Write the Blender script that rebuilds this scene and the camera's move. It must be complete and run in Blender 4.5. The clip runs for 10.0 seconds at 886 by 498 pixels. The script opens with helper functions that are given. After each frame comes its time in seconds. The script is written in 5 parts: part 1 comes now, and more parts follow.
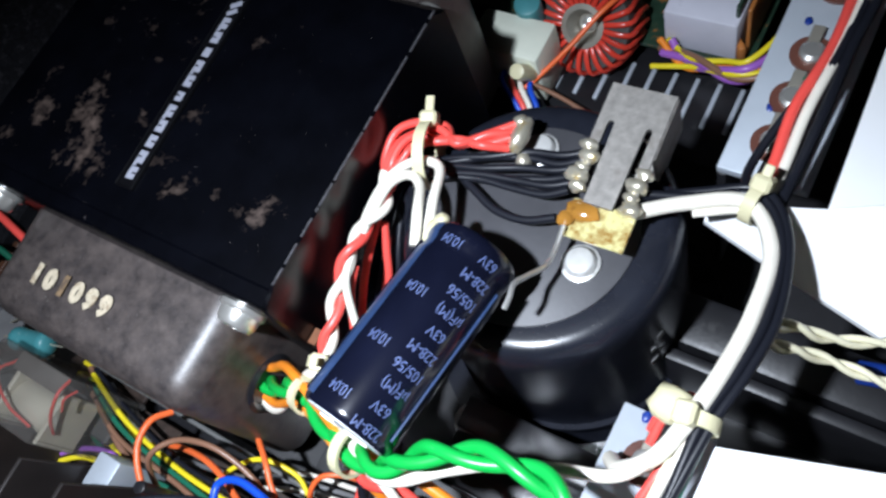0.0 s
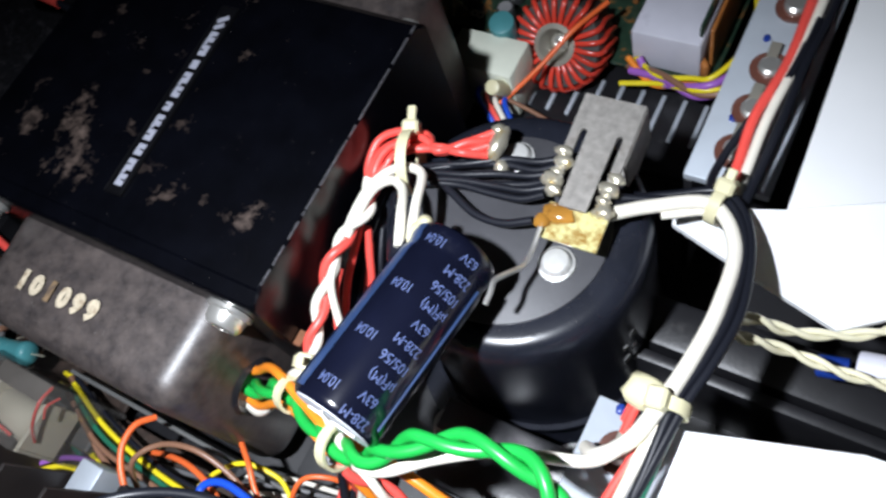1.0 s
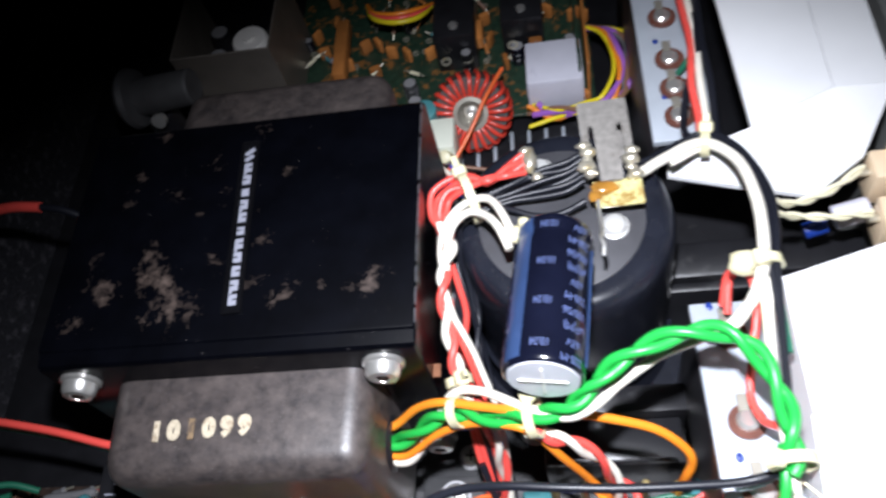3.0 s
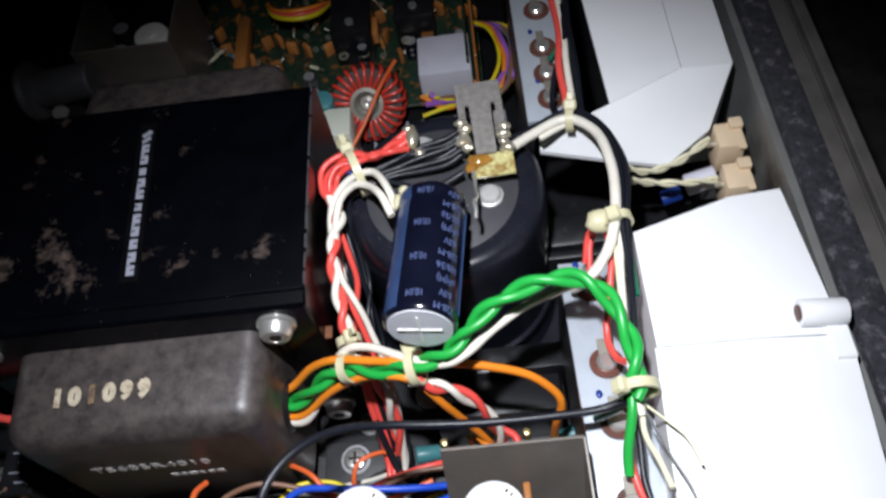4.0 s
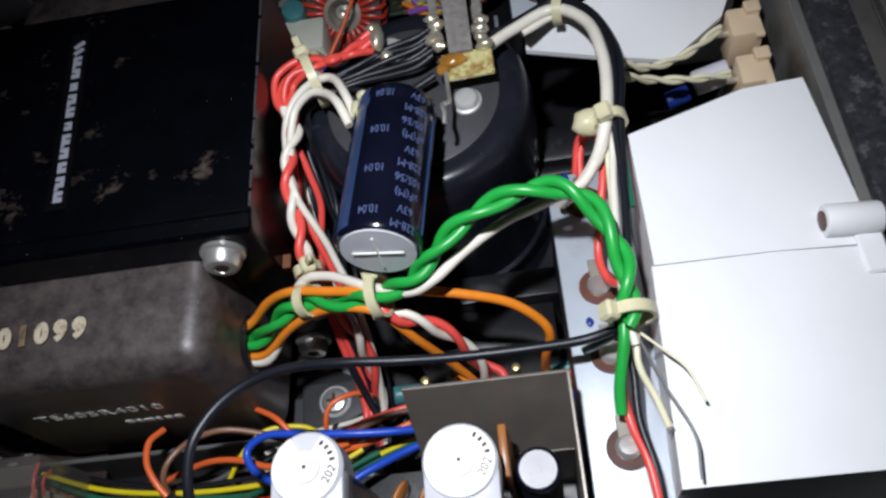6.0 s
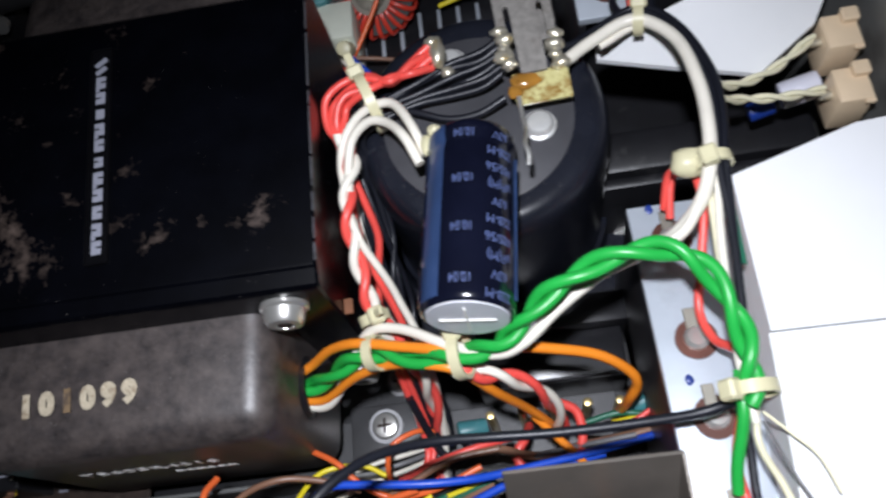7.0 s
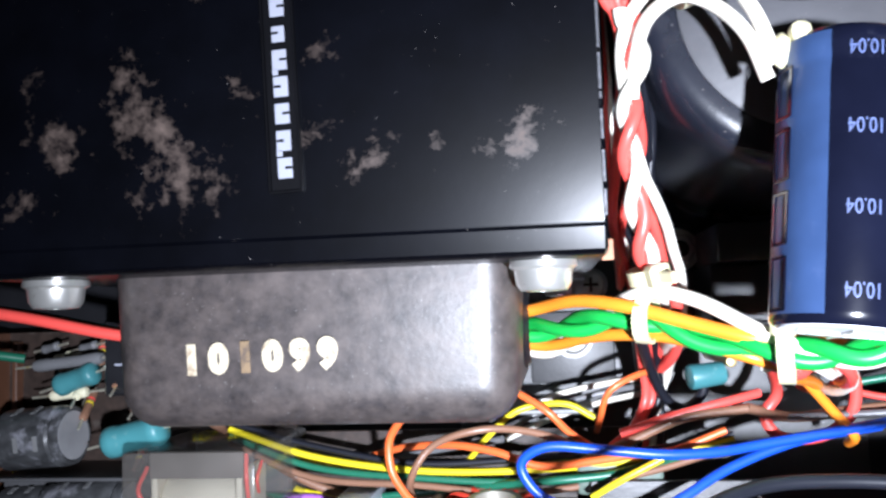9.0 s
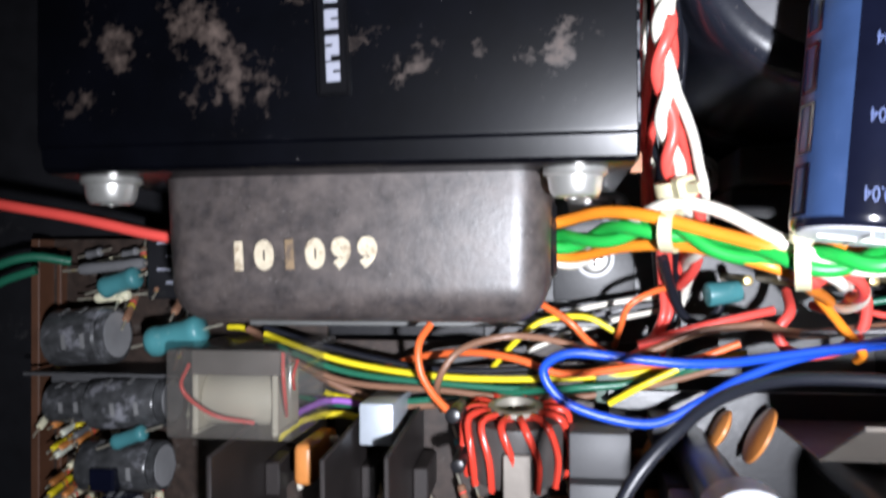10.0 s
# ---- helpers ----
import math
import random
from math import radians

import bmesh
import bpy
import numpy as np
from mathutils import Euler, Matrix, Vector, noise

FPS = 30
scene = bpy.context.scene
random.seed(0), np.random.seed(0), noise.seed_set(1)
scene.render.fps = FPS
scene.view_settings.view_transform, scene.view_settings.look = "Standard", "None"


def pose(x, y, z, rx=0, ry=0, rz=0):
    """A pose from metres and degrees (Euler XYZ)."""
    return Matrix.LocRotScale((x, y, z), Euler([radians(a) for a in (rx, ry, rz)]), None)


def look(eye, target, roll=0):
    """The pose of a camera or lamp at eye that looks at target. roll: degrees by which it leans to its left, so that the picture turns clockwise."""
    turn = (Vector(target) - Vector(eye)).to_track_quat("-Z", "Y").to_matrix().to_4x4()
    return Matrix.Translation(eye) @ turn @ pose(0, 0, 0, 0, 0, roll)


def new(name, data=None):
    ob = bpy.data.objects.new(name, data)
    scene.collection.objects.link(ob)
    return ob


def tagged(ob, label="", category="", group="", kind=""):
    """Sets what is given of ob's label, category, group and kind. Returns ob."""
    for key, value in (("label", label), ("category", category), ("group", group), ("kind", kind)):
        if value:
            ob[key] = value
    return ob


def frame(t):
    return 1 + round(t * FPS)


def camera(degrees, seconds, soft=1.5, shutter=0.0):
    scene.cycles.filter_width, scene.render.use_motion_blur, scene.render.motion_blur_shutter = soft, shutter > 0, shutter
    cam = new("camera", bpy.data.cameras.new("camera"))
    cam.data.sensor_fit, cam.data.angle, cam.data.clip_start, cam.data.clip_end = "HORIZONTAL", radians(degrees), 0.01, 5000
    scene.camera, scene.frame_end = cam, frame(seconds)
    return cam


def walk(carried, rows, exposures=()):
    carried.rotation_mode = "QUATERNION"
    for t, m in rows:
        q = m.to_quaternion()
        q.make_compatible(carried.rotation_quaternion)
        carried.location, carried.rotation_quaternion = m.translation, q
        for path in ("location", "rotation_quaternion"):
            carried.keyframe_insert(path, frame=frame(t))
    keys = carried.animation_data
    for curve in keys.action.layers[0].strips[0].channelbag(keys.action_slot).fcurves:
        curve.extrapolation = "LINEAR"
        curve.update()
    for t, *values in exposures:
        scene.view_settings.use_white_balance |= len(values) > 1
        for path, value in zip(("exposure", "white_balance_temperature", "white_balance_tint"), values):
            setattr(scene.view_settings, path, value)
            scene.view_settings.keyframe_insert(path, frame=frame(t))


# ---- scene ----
cam = camera(57.8, 10.0, soft=2.6, shutter=0.5)
METRES, EYE, TILT, LEAN, TURN = 8.0, 1.5, 0.0, 0.0, 0.0
PATH = [
    (0, (0.117, -0.02, 0.274), (-0.722, 0.467, -1.474), -34.9),
    (0.5, (0.114, -0.025, 0.275), (-0.749, 0.46, -1.462), -35.0),
    (1, (0.12, -0.029, 0.28), (-0.676, 0.547, -1.462), -30.0),
    (1.5, (0.085, -0.033, 0.271), (-0.548, 0.633, -1.506), -29.7),
    (2, (0.04, -0.047, 0.27), (-0.345, 0.749, -1.524), -27.6),
    (2.5, (0.041, -0.079, 0.297), (-0.355, 0.858, -1.425), -23.8),
    (3.8, (0.063, -0.127, 0.331), (-0.072, 0.947, -1.35), -12.4),
    (4, (0.064, -0.13, 0.329), (-0.069, 0.931, -1.361), -12.4),
    (4.5, (0.075, -0.132, 0.319), (-0.086, 0.882, -1.398), -14.3),
    (5, (0.083, -0.133, 0.312), (-0.148, 0.84, -1.42), -18.7),
    (5.2, (0.082, -0.132, 0.311), (-0.124, 0.831, -1.43), -17.2),
    (6.3, (0.075, -0.109, 0.29), (-0.145, 0.797, -1.479), -20.6),
    (6.5, (0.071, -0.099, 0.291), (-0.145, 0.765, -1.5), -21.5),
    (7, (0.052, -0.077, 0.295), (-0.128, 0.675, -1.549), -20.6),
    (7.5, (0.035, -0.054, 0.289), (-0.195, 0.536, -1.608), -27.4),
    (8, (0.021, -0.041, 0.286), (-0.247, 0.373, -1.652), -37.0),
    (8.5, (0.006, -0.026, 0.276), (-0.268, 0.224, -1.689), -50.3),
    (9, (-0.01, -0.015, 0.255), (-0.274, 0.142, -1.721), -61.5),
    (9.5, (-0.012, -0.011, 0.257), (-0.316, 0.058, -1.718), -78.7),
    (10, (-0.014, -0.024, 0.264), (-0.311, -0.001, -1.713), -85.9),
]
EXPOSURES = [(0.0, 0.1, 6100, 8), (1.0, 0.15, 6400, 9), (1.5, 0.3, 6400, 11), (2.0, 0.32, 6400, 13), (2.5, 0.6, 6400, 13), (4.0, -0.5, 6550, 11), (5.0, -0.9, 6600, 11), (6.5, -0.95, 6500, 11), (7.0, -0.65, 6450, 12),
             (8.0, 0.05, 6150, 14), (8.5, 0.75, 6100, 15), (9.0, 0.95, 6050, 12), (9.5, 0.65, 6300, 12), (10.0, 0.45, 6450, 12)]
walk(cam, [(t, look(eye, target, roll)) for t, eye, target, roll in PATH], EXPOSURES)

# ---- world and light: dark surroundings, a fixed spot standing in for the camera's light ----
world = bpy.data.worlds.new("world")
scene.world = world
world.use_nodes = True
world.node_tree.nodes["Background"].inputs[0].default_value = (0.55, 0.65, 0.9, 1)
world.node_tree.nodes["Background"].inputs[1].default_value = 0.035
LAMP_AT = (0.047, -0.060, 0.356)
lamp_data = bpy.data.lights.new("torch_standin", "SPOT")
lamp_data.energy, lamp_data.color = 7.6, (0.92, 0.96, 1.04)
lamp_data.shadow_soft_size, lamp_data.spot_size, lamp_data.spot_blend = 0.006, radians(94), 1.0
new("torch_standin", lamp_data).matrix_world = look(LAMP_AT, (0.044, -0.042, 0.0))


# ---- materials ----
def mat(name, base, rough=0.5, metal=0.0, vary=0.12, scale=90.0, bump=0.05, bump_scale=900.0, second=None, amount=0.5,
        second_scale=60.0, second_rough=None, per_piece=0.0, coat=0.0, soft_edge=0.12, specular=0.5, alpha=1.0, transmission=0.0, specks=0.0, speck_scale=1500.0):
    """Base colour with grain at two scales, and patches of a second colour (dust, rust, wear) where a coarse noise passes a threshold."""
    m = bpy.data.materials.new(name)
    m.use_nodes = True
    nt = m.node_tree
    ns, ln = nt.nodes, nt.links
    b = ns["Principled BSDF"]
    b.inputs["Roughness"].default_value = rough
    b.inputs["Metallic"].default_value = metal
    b.inputs["Specular IOR Level"].default_value = specular
    b.inputs["Coat Weight"].default_value = coat
    b.inputs["Coat Roughness"].default_value = 0.12
    b.inputs["Alpha"].default_value = alpha
    b.inputs["Transmission Weight"].default_value = transmission
    co = ns.new("ShaderNodeTexCoord")
    grain = ns.new("ShaderNodeTexNoise")
    grain.inputs["Scale"].default_value, grain.inputs["Detail"].default_value = scale, 6
    ln.new(co.outputs["Object"], grain.inputs["Vector"])
    ramp = ns.new("ShaderNodeValToRGB")
    ramp.color_ramp.elements[0].position, ramp.color_ramp.elements[1].position = 0.3, 0.7
    ramp.color_ramp.elements[0].color = (*[c * (1 - vary) for c in base], 1)
    ramp.color_ramp.elements[1].color = (*[min(1, c * (1 + vary)) for c in base], 1)
    ln.new(grain.outputs["Fac"], ramp.inputs["Fac"])
    colour = ramp.outputs["Color"]
    if second:
        big = ns.new("ShaderNodeTexNoise")
        big.inputs["Scale"].default_value, big.inputs["Detail"].default_value, big.inputs["Roughness"].default_value = second_scale, 9, 0.68
        ln.new(co.outputs["Object"], big.inputs["Vector"])
        edge = ns.new("ShaderNodeMapRange")
        edge.inputs["From Min"].default_value, edge.inputs["From Max"].default_value = 1 - amount, 1 - amount + soft_edge
        ln.new(big.outputs["Fac"], edge.inputs["Value"])
        mix = ns.new("ShaderNodeMix")
        mix.data_type = "RGBA"
        ln.new(edge.outputs["Result"], mix.inputs[0])
        ln.new(colour, mix.inputs[6])
        mix.inputs[7].default_value = (*second, 1)
        colour = mix.outputs[2]
        if second_rough is not None:
            r = ns.new("ShaderNodeMapRange")
            r.inputs["To Min"].default_value, r.inputs["To Max"].default_value = rough, second_rough
            ln.new(edge.outputs["Result"], r.inputs["Value"])
            ln.new(r.outputs["Result"], b.inputs["Roughness"])
    if specks:
        dots = ns.new("ShaderNodeTexNoise")
        dots.inputs["Scale"].default_value, dots.inputs["Detail"].default_value = speck_scale, 1
        ln.new(co.outputs["Object"], dots.inputs["Vector"])
        cut = ns.new("ShaderNodeMapRange")
        cut.inputs["From Min"].default_value, cut.inputs["From Max"].default_value = 1 - specks, 1 - specks + 0.03
        ln.new(dots.outputs["Fac"], cut.inputs["Value"])
        lay = ns.new("ShaderNodeMix")
        lay.data_type = "RGBA"
        ln.new(cut.outputs["Result"], lay.inputs[0])
        ln.new(colour, lay.inputs[6])
        lay.inputs[7].default_value = (0.13, 0.12, 0.115, 1)
        colour = lay.outputs[2]
    if per_piece:
        info = ns.new("ShaderNodeObjectInfo")
        hsv = ns.new("ShaderNodeHueSaturation")
        v = ns.new("ShaderNodeMapRange")
        v.inputs["To Min"].default_value, v.inputs["To Max"].default_value = 1 - per_piece, 1 + per_piece
        ln.new(info.outputs["Random"], v.inputs["Value"])
        ln.new(v.outputs["Result"], hsv.inputs["Value"])
        ln.new(colour, hsv.inputs["Color"])
        colour = hsv.outputs["Color"]
    ln.new(colour, b.inputs["Base Color"])
    if bump:
        fine = ns.new("ShaderNodeTexNoise")
        fine.inputs["Scale"].default_value, fine.inputs["Detail"].default_value = bump_scale, 4
        ln.new(co.outputs["Object"], fine.inputs["Vector"])
        bp = ns.new("ShaderNodeBump")
        bp.inputs["Strength"].default_value, bp.inputs["Distance"].default_value = bump, 0.0006
        ln.new(fine.outputs["Fac"], bp.inputs["Height"])
        ln.new(bp.outputs["Normal"], b.inputs["Normal"])
    return m


COVER = mat("black_enamel", (0.0012, 0.0014, 0.0026), 0.27, vary=0.3, bump=0.02, bump_scale=160, specks=0.215, second=(0.118, 0.085, 0.070), amount=0.325,
            second_scale=240, second_rough=0.85, soft_edge=0.36, specular=0.32)


def stain_field(m, spots):
    """Adds stains round the places given: (place, reach, strength)."""
    nt = m.node_tree
    edge = next(n for n in nt.nodes if n.type == "MAP_RANGE" and n.inputs["Value"].is_linked and n.inputs["Value"].links[0].from_node.type == "TEX_NOISE")
    src = edge.inputs["Value"].links[0].from_socket
    co = next(n for n in nt.nodes if n.type == "TEX_COORD")
    total = src
    for place, reach, gain in spots:
        d = nt.nodes.new("ShaderNodeVectorMath")
        d.operation = "DISTANCE"
        d.inputs[1].default_value = place
        nt.links.new(co.outputs["Object"], d.inputs[0])
        k = nt.nodes.new("ShaderNodeMapRange")
        k.interpolation_type = "SMOOTHSTEP"
        k.inputs["From Min"].default_value, k.inputs["From Max"].default_value = 0.0, reach
        k.inputs["To Min"].default_value, k.inputs["To Max"].default_value = gain, 0.0
        nt.links.new(d.outputs["Value"], k.inputs["Value"])
        a = nt.nodes.new("ShaderNodeMath")
        nt.links.new(total, a.inputs[0])
        nt.links.new(k.outputs["Result"], a.inputs[1])
        total = a.outputs[0]
    nt.links.new(total, edge.inputs["Value"])


# rust and dust gather on one half of the top; a pale scuff lies near the front corner
stain_field(COVER, [((x, y, 0.108), r, g + 0.035) for x, y, r, g in (
    (-0.090, 0.026, 0.013, 0.25), (-0.109, 0.023, 0.011, 0.20), (-0.112, 0.034, 0.007, 0.16), (-0.077, 0.011, 0.013, 0.23), (-0.083, 0.020, 0.008, 0.17),
    (-0.104, 0.018, 0.008, 0.17), (-0.115, 0.009, 0.010, 0.18), (-0.088, 0.011, 0.010, 0.16), (-0.068, 0.029, 0.008, 0.15), (-0.053, 0.036, 0.007, 0.18),
    (-0.053, 0.021, 0.007, 0.20), (-0.041, 0.016, 0.008, 0.20), (-0.047, 0.013, 0.006, 0.17), (-0.030, 0.017, 0.004, 0.17), (-0.016, 0.016, 0.010, 0.21),
    (-0.010, 0.020, 0.006, 0.17), (-0.104, 0.067, 0.009, 0.17), (-0.105, 0.057, 0.007, 0.15), (-0.092, 0.036, 0.008, 0.17), (-0.088, 0.059, 0.008, 0.16),
    (-0.069, 0.057, 0.006, 0.17), (-0.075, 0.070, 0.008, 0.15), (-0.097, 0.087, 0.008, 0.17), (-0.077, 0.049, 0.005, 0.16), (-0.046, 0.064, 0.007, 0.14), (-0.059, 0.084, 0.009, 0.16))])
BELL = mat("worn_black_bell", (0.020, 0.018, 0.0195), 0.38, vary=0.45, scale=520, bump=0.09, bump_scale=600, specks=0.27, second=(0.135, 0.108, 0.097), amount=0.73,
           second_scale=170, second_rough=0.55, soft_edge=0.7, specular=0.7)
WORN_GLINT = mat("worn_steel_highlight", (0.10, 0.10, 0.11), 0.45, metal=0.5, vary=0.5, scale=900, bump=0.2)
CORE = mat("rusty_laminations", (0.035, 0.022, 0.017), 0.7, vary=0.4, second=(0.12, 0.055, 0.03), amount=0.42, second_scale=120)
CAN = mat("black_can_paint", (0.011, 0.0125, 0.019), 0.27, specks=0.235, vary=0.2, bump=0.05, bump_scale=400, second=(0.03, 0.03, 0.035), amount=0.3, second_scale=150, second_rough=0.5)
CAN_TOP = mat("matt_grey_disc", (0.050, 0.050, 0.056), 0.5, vary=0.15, specks=0.24, second=(0.085, 0.08, 0.08), amount=0.34, second_scale=90)
FLOOR = mat("black_chassis_steel", (0.010, 0.010, 0.012), 0.42, vary=0.25, bump=0.1, second=(0.035, 0.034, 0.034), amount=0.36, second_scale=55, second_rough=0.7)
# Glossy black steel with dust; the light it catches raises this grey.
DUSTY_LIT = mat("dusty_black_steel_lit", (0.05, 0.05, 0.052), 0.45, vary=0.2, bump=0.08, second=(0.10, 0.097, 0.093), amount=0.4, second_scale=70, second_rough=0.7, soft_edge=0.3)
GREY_STEEL = mat("grey_chassis_steel", (0.15, 0.152, 0.148), 0.5, metal=0.3, vary=0.12, second=(0.1, 0.085, 0.07), amount=0.36, second_scale=30)
SIDE = mat("sooty_grey_steel", (0.17, 0.172, 0.165), 0.5, metal=0.2, vary=0.1, second=(0.018, 0.012, 0.008), amount=0.22, second_scale=35, soft_edge=0.3)
stain_field(SIDE, (((0.164, 0.044, 0.080), 0.034, 0.42), ((0.164, 0.030, 0.090), 0.020, 0.3)))
FELT = mat("speckled_black_felt", (0.02, 0.02, 0.026), 0.9, vary=0.5, scale=500, bump=0.5, bump_scale=700, second=(0.15, 0.14, 0.16), amount=0.47, second_scale=210, soft_edge=0.22)
RAIL = mat("brown_grey_rail", (0.085, 0.078, 0.072), 0.6, vary=0.2, second=(0.045, 0.04, 0.037), amount=0.42, second_scale=40)
TABLE = mat("dark_bench", (0.03, 0.027, 0.025), 0.6, vary=0.3, second=(0.06, 0.055, 0.05), amount=0.4, second_scale=8)
ROOM = mat("dark_enclosure", (0.015, 0.015, 0.017), 0.9, vary=0.1, scale=2)
WHITE_COVER = mat("white_fibre_board", (0.78, 0.79, 0.80), 0.5, vary=0.03, scale=40, bump=0.04, bump_scale=500, second=(0.62, 0.62, 0.60), amount=0.36, second_scale=25, soft_edge=0.3)
ALU = mat("dull_aluminium", (0.52, 0.57, 0.63), 0.45, metal=0.35, vary=0.06, bump=0.04, second=(0.42, 0.45, 0.49), amount=0.42, second_scale=60, second_rough=0.6, soft_edge=0.3)
WASHER = mat("dull_zinc_washer", (0.36, 0.36, 0.37), 0.55, metal=0.4, vary=0.15, second=(0.24, 0.22, 0.2), amount=0.4, second_scale=400)
DULL_TIN = mat("dull_solder_tag", (0.34, 0.32, 0.27), 0.5, metal=0.5, vary=0.15)
TIN = mat("tinned_grey_plate", (0.27, 0.255, 0.235), 0.55, metal=0.3, vary=0.2, scale=500, bump=0.15, second=(0.2, 0.18, 0.16), amount=0.45, second_scale=120)
SHIELD = mat("dull_shield_steel", (0.22, 0.195, 0.17), 0.4, metal=0.5, vary=0.12, second=(0.17, 0.135, 0.11), amount=0.45, second_scale=45, second_rough=0.6, soft_edge=0.3)
BRIGHT = mat("zinc_screw", (0.78, 0.77, 0.73), 0.28, metal=0.8, vary=0.06, bump=0.05, second=(0.5, 0.47, 0.42), amount=0.4, second_scale=300, second_rough=0.5)
SOLDER = mat("solder", (0.66, 0.62, 0.50), 0.3, metal=0.7, vary=0.08, bump=0.1, second=(0.62, 0.48, 0.22), amount=0.44, second_scale=260, second_rough=0.35)
FLUX = mat("amber_flux_board", (0.52, 0.48, 0.22), 0.28, vary=0.15, second=(0.26, 0.14, 0.03), amount=0.54, second_scale=130, second_rough=0.15, coat=0.4)
RESIN = mat("brown_flux_resin", (0.30, 0.14, 0.025), 0.12, vary=0.3, second=(0.10, 0.04, 0.01), amount=0.45, second_scale=200, coat=0.6)
SLEEVE = mat("black_blue_sleeve", (0.0045, 0.0055, 0.014), 0.17, vary=0.25, scale=60, bump=0.09, bump_scale=110, second=(0.02, 0.022, 0.035), amount=0.35, second_scale=120, second_rough=0.3, coat=0.35)
STRIPE = mat("blue_polarity_stripe", (0.027, 0.052, 0.128), 0.3, vary=0.2, bump=0.08, bump_scale=300, second=(0.040, 0.068, 0.155), amount=0.4, second_scale=160)
PRINT_BLUE = mat("pale_blue_print", (0.085, 0.115, 0.25), 0.5, vary=0.1, bump=0)
SILVER = mat("dull_silver_terminal", (0.68, 0.68, 0.66), 0.34, metal=0.45, vary=0.15, second=(0.34, 0.32, 0.28), amount=0.42, second_scale=300, bump=0.2, bump_scale=500)
END_DISC = mat("grey_vent_disc", (0.62, 0.635, 0.68), 0.45, vary=0.1, second=(0.52, 0.53, 0.57), amount=0.4, second_scale=200)
PRINT_CREAM = mat("cream_stamp_ink", (0.52, 0.45, 0.33), 0.6, vary=0.15, scale=600, second=(0.26, 0.19, 0.12), amount=0.47, second_scale=360)
PRINT_WHITE = mat("white_plate_letters", (0.30, 0.31, 0.37), 0.5, vary=0.06, second=(0.24, 0.24, 0.28), amount=0.3, second_scale=300)
PRINT_FADED = mat("faded_stamp_ink", (0.20, 0.135, 0.075), 0.6, vary=0.2, scale=500, second=(0.09, 0.065, 0.05), amount=0.5, second_scale=300)
PRINT_GREY = mat("grey_ink", (0.80, 0.78, 0.76), 0.6, vary=0.1, bump=0)
PRINT_DIM = mat("dusty_grey_ink", (0.20, 0.20, 0.20), 0.6, vary=0.2, bump=0)
PLATE_BLACK = mat("black_name_plate", (0.003, 0.003, 0.004), 0.4, vary=0.2, bump=0.03, specular=0.2)
NYLON = mat("aged_nylon", (0.60, 0.56, 0.36), 0.38, vary=0.08, bump=0.03, specular=0.4)
MICA = mat("brown_washer", (0.11, 0.042, 0.030), 0.4, vary=0.2, per_piece=0.2)
BEIGE = mat("beige_plastic", (0.72, 0.56, 0.38), 0.45, vary=0.06, second=(0.45, 0.29, 0.15), amount=0.34, second_scale=150)
PHENOLIC = mat("brown_phenolic_board", (0.10, 0.042, 0.022), 0.55, vary=0.2, second=(0.1, 0.05, 0.03), amount=0.42, second_scale=120)
DARK_BOARD = mat("dark_dusty_board", (0.032, 0.020, 0.015), 0.55, vary=0.4, scale=300, second=(0.09, 0.075, 0.065), amount=0.42, second_scale=160)
GREEN_BOARD = mat("dark_green_board", (0.02, 0.045, 0.028), 0.4, vary=0.3, scale=300, second=(0.22, 0.10, 0.03), amount=0.44, second_scale=150, soft_edge=0.04)
BLACK_PLASTIC = mat("black_plastic", (0.013, 0.013, 0.015), 0.3, vary=0.2, second=(0.03, 0.03, 0.032), amount=0.4, second_scale=100, second_rough=0.5)
FIN = mat("black_anodised_fin", (0.026, 0.021, 0.020), 0.5, metal=0.2, vary=0.2, second=(0.035, 0.030, 0.030), amount=0.4, second_scale=60)
RUBBER = mat("dull_grey_rubber", (0.05, 0.05, 0.052), 0.55, vary=0.2, second=(0.08, 0.078, 0.075), amount=0.4, second_scale=90)
GREY_CARD = mat("dark_grey_insulation_sheet", (0.07, 0.07, 0.073), 0.55, vary=0.12, second=(0.11, 0.105, 0.1), amount=0.4, second_scale=60)
GREEN_GREY = mat("greenish_grey_plastic", (0.11, 0.15, 0.125), 0.45, vary=0.2, second=(0.2, 0.24, 0.21), amount=0.42, second_scale=120)
TEAL = mat("teal_lacquer", (0.06, 0.23, 0.25), 0.4, vary=0.15, per_piece=0.2, second=(0.17, 0.33, 0.33), amount=0.4, second_scale=200)
CERAMIC = mat("white_pot_ceramic", (0.80, 0.78, 0.74), 0.42, vary=0.04, second=(0.6, 0.55, 0.48), amount=0.34, second_scale=160)
PAPER = mat("pale_lilac_label", (0.62, 0.62, 0.70), 0.55, vary=0.05, second=(0.5, 0.5, 0.58), amount=0.4, second_scale=90)
CLEAR = mat("smoky_clear_plastic", (0.14, 0.13, 0.12), 0.16, vary=0.2, bump=0.05, alpha=0.4, specular=0.6)
PALE_NYLON = mat("pale_translucent_nylon", (0.70, 0.73, 0.62), 0.4, vary=0.06)
CLOUDY = mat("cloudy_white_plastic", (0.52, 0.53, 0.56), 0.35, vary=0.06)
CREAM_COIL = mat("cream_relay_bobbin", (0.62, 0.57, 0.44), 0.5, vary=0.1)
BRASS = mat("tarnished_brass", (0.55, 0.43, 0.20), 0.32, metal=0.8, vary=0.2, second=(0.35, 0.25, 0.1), amount=0.4, second_scale=300)
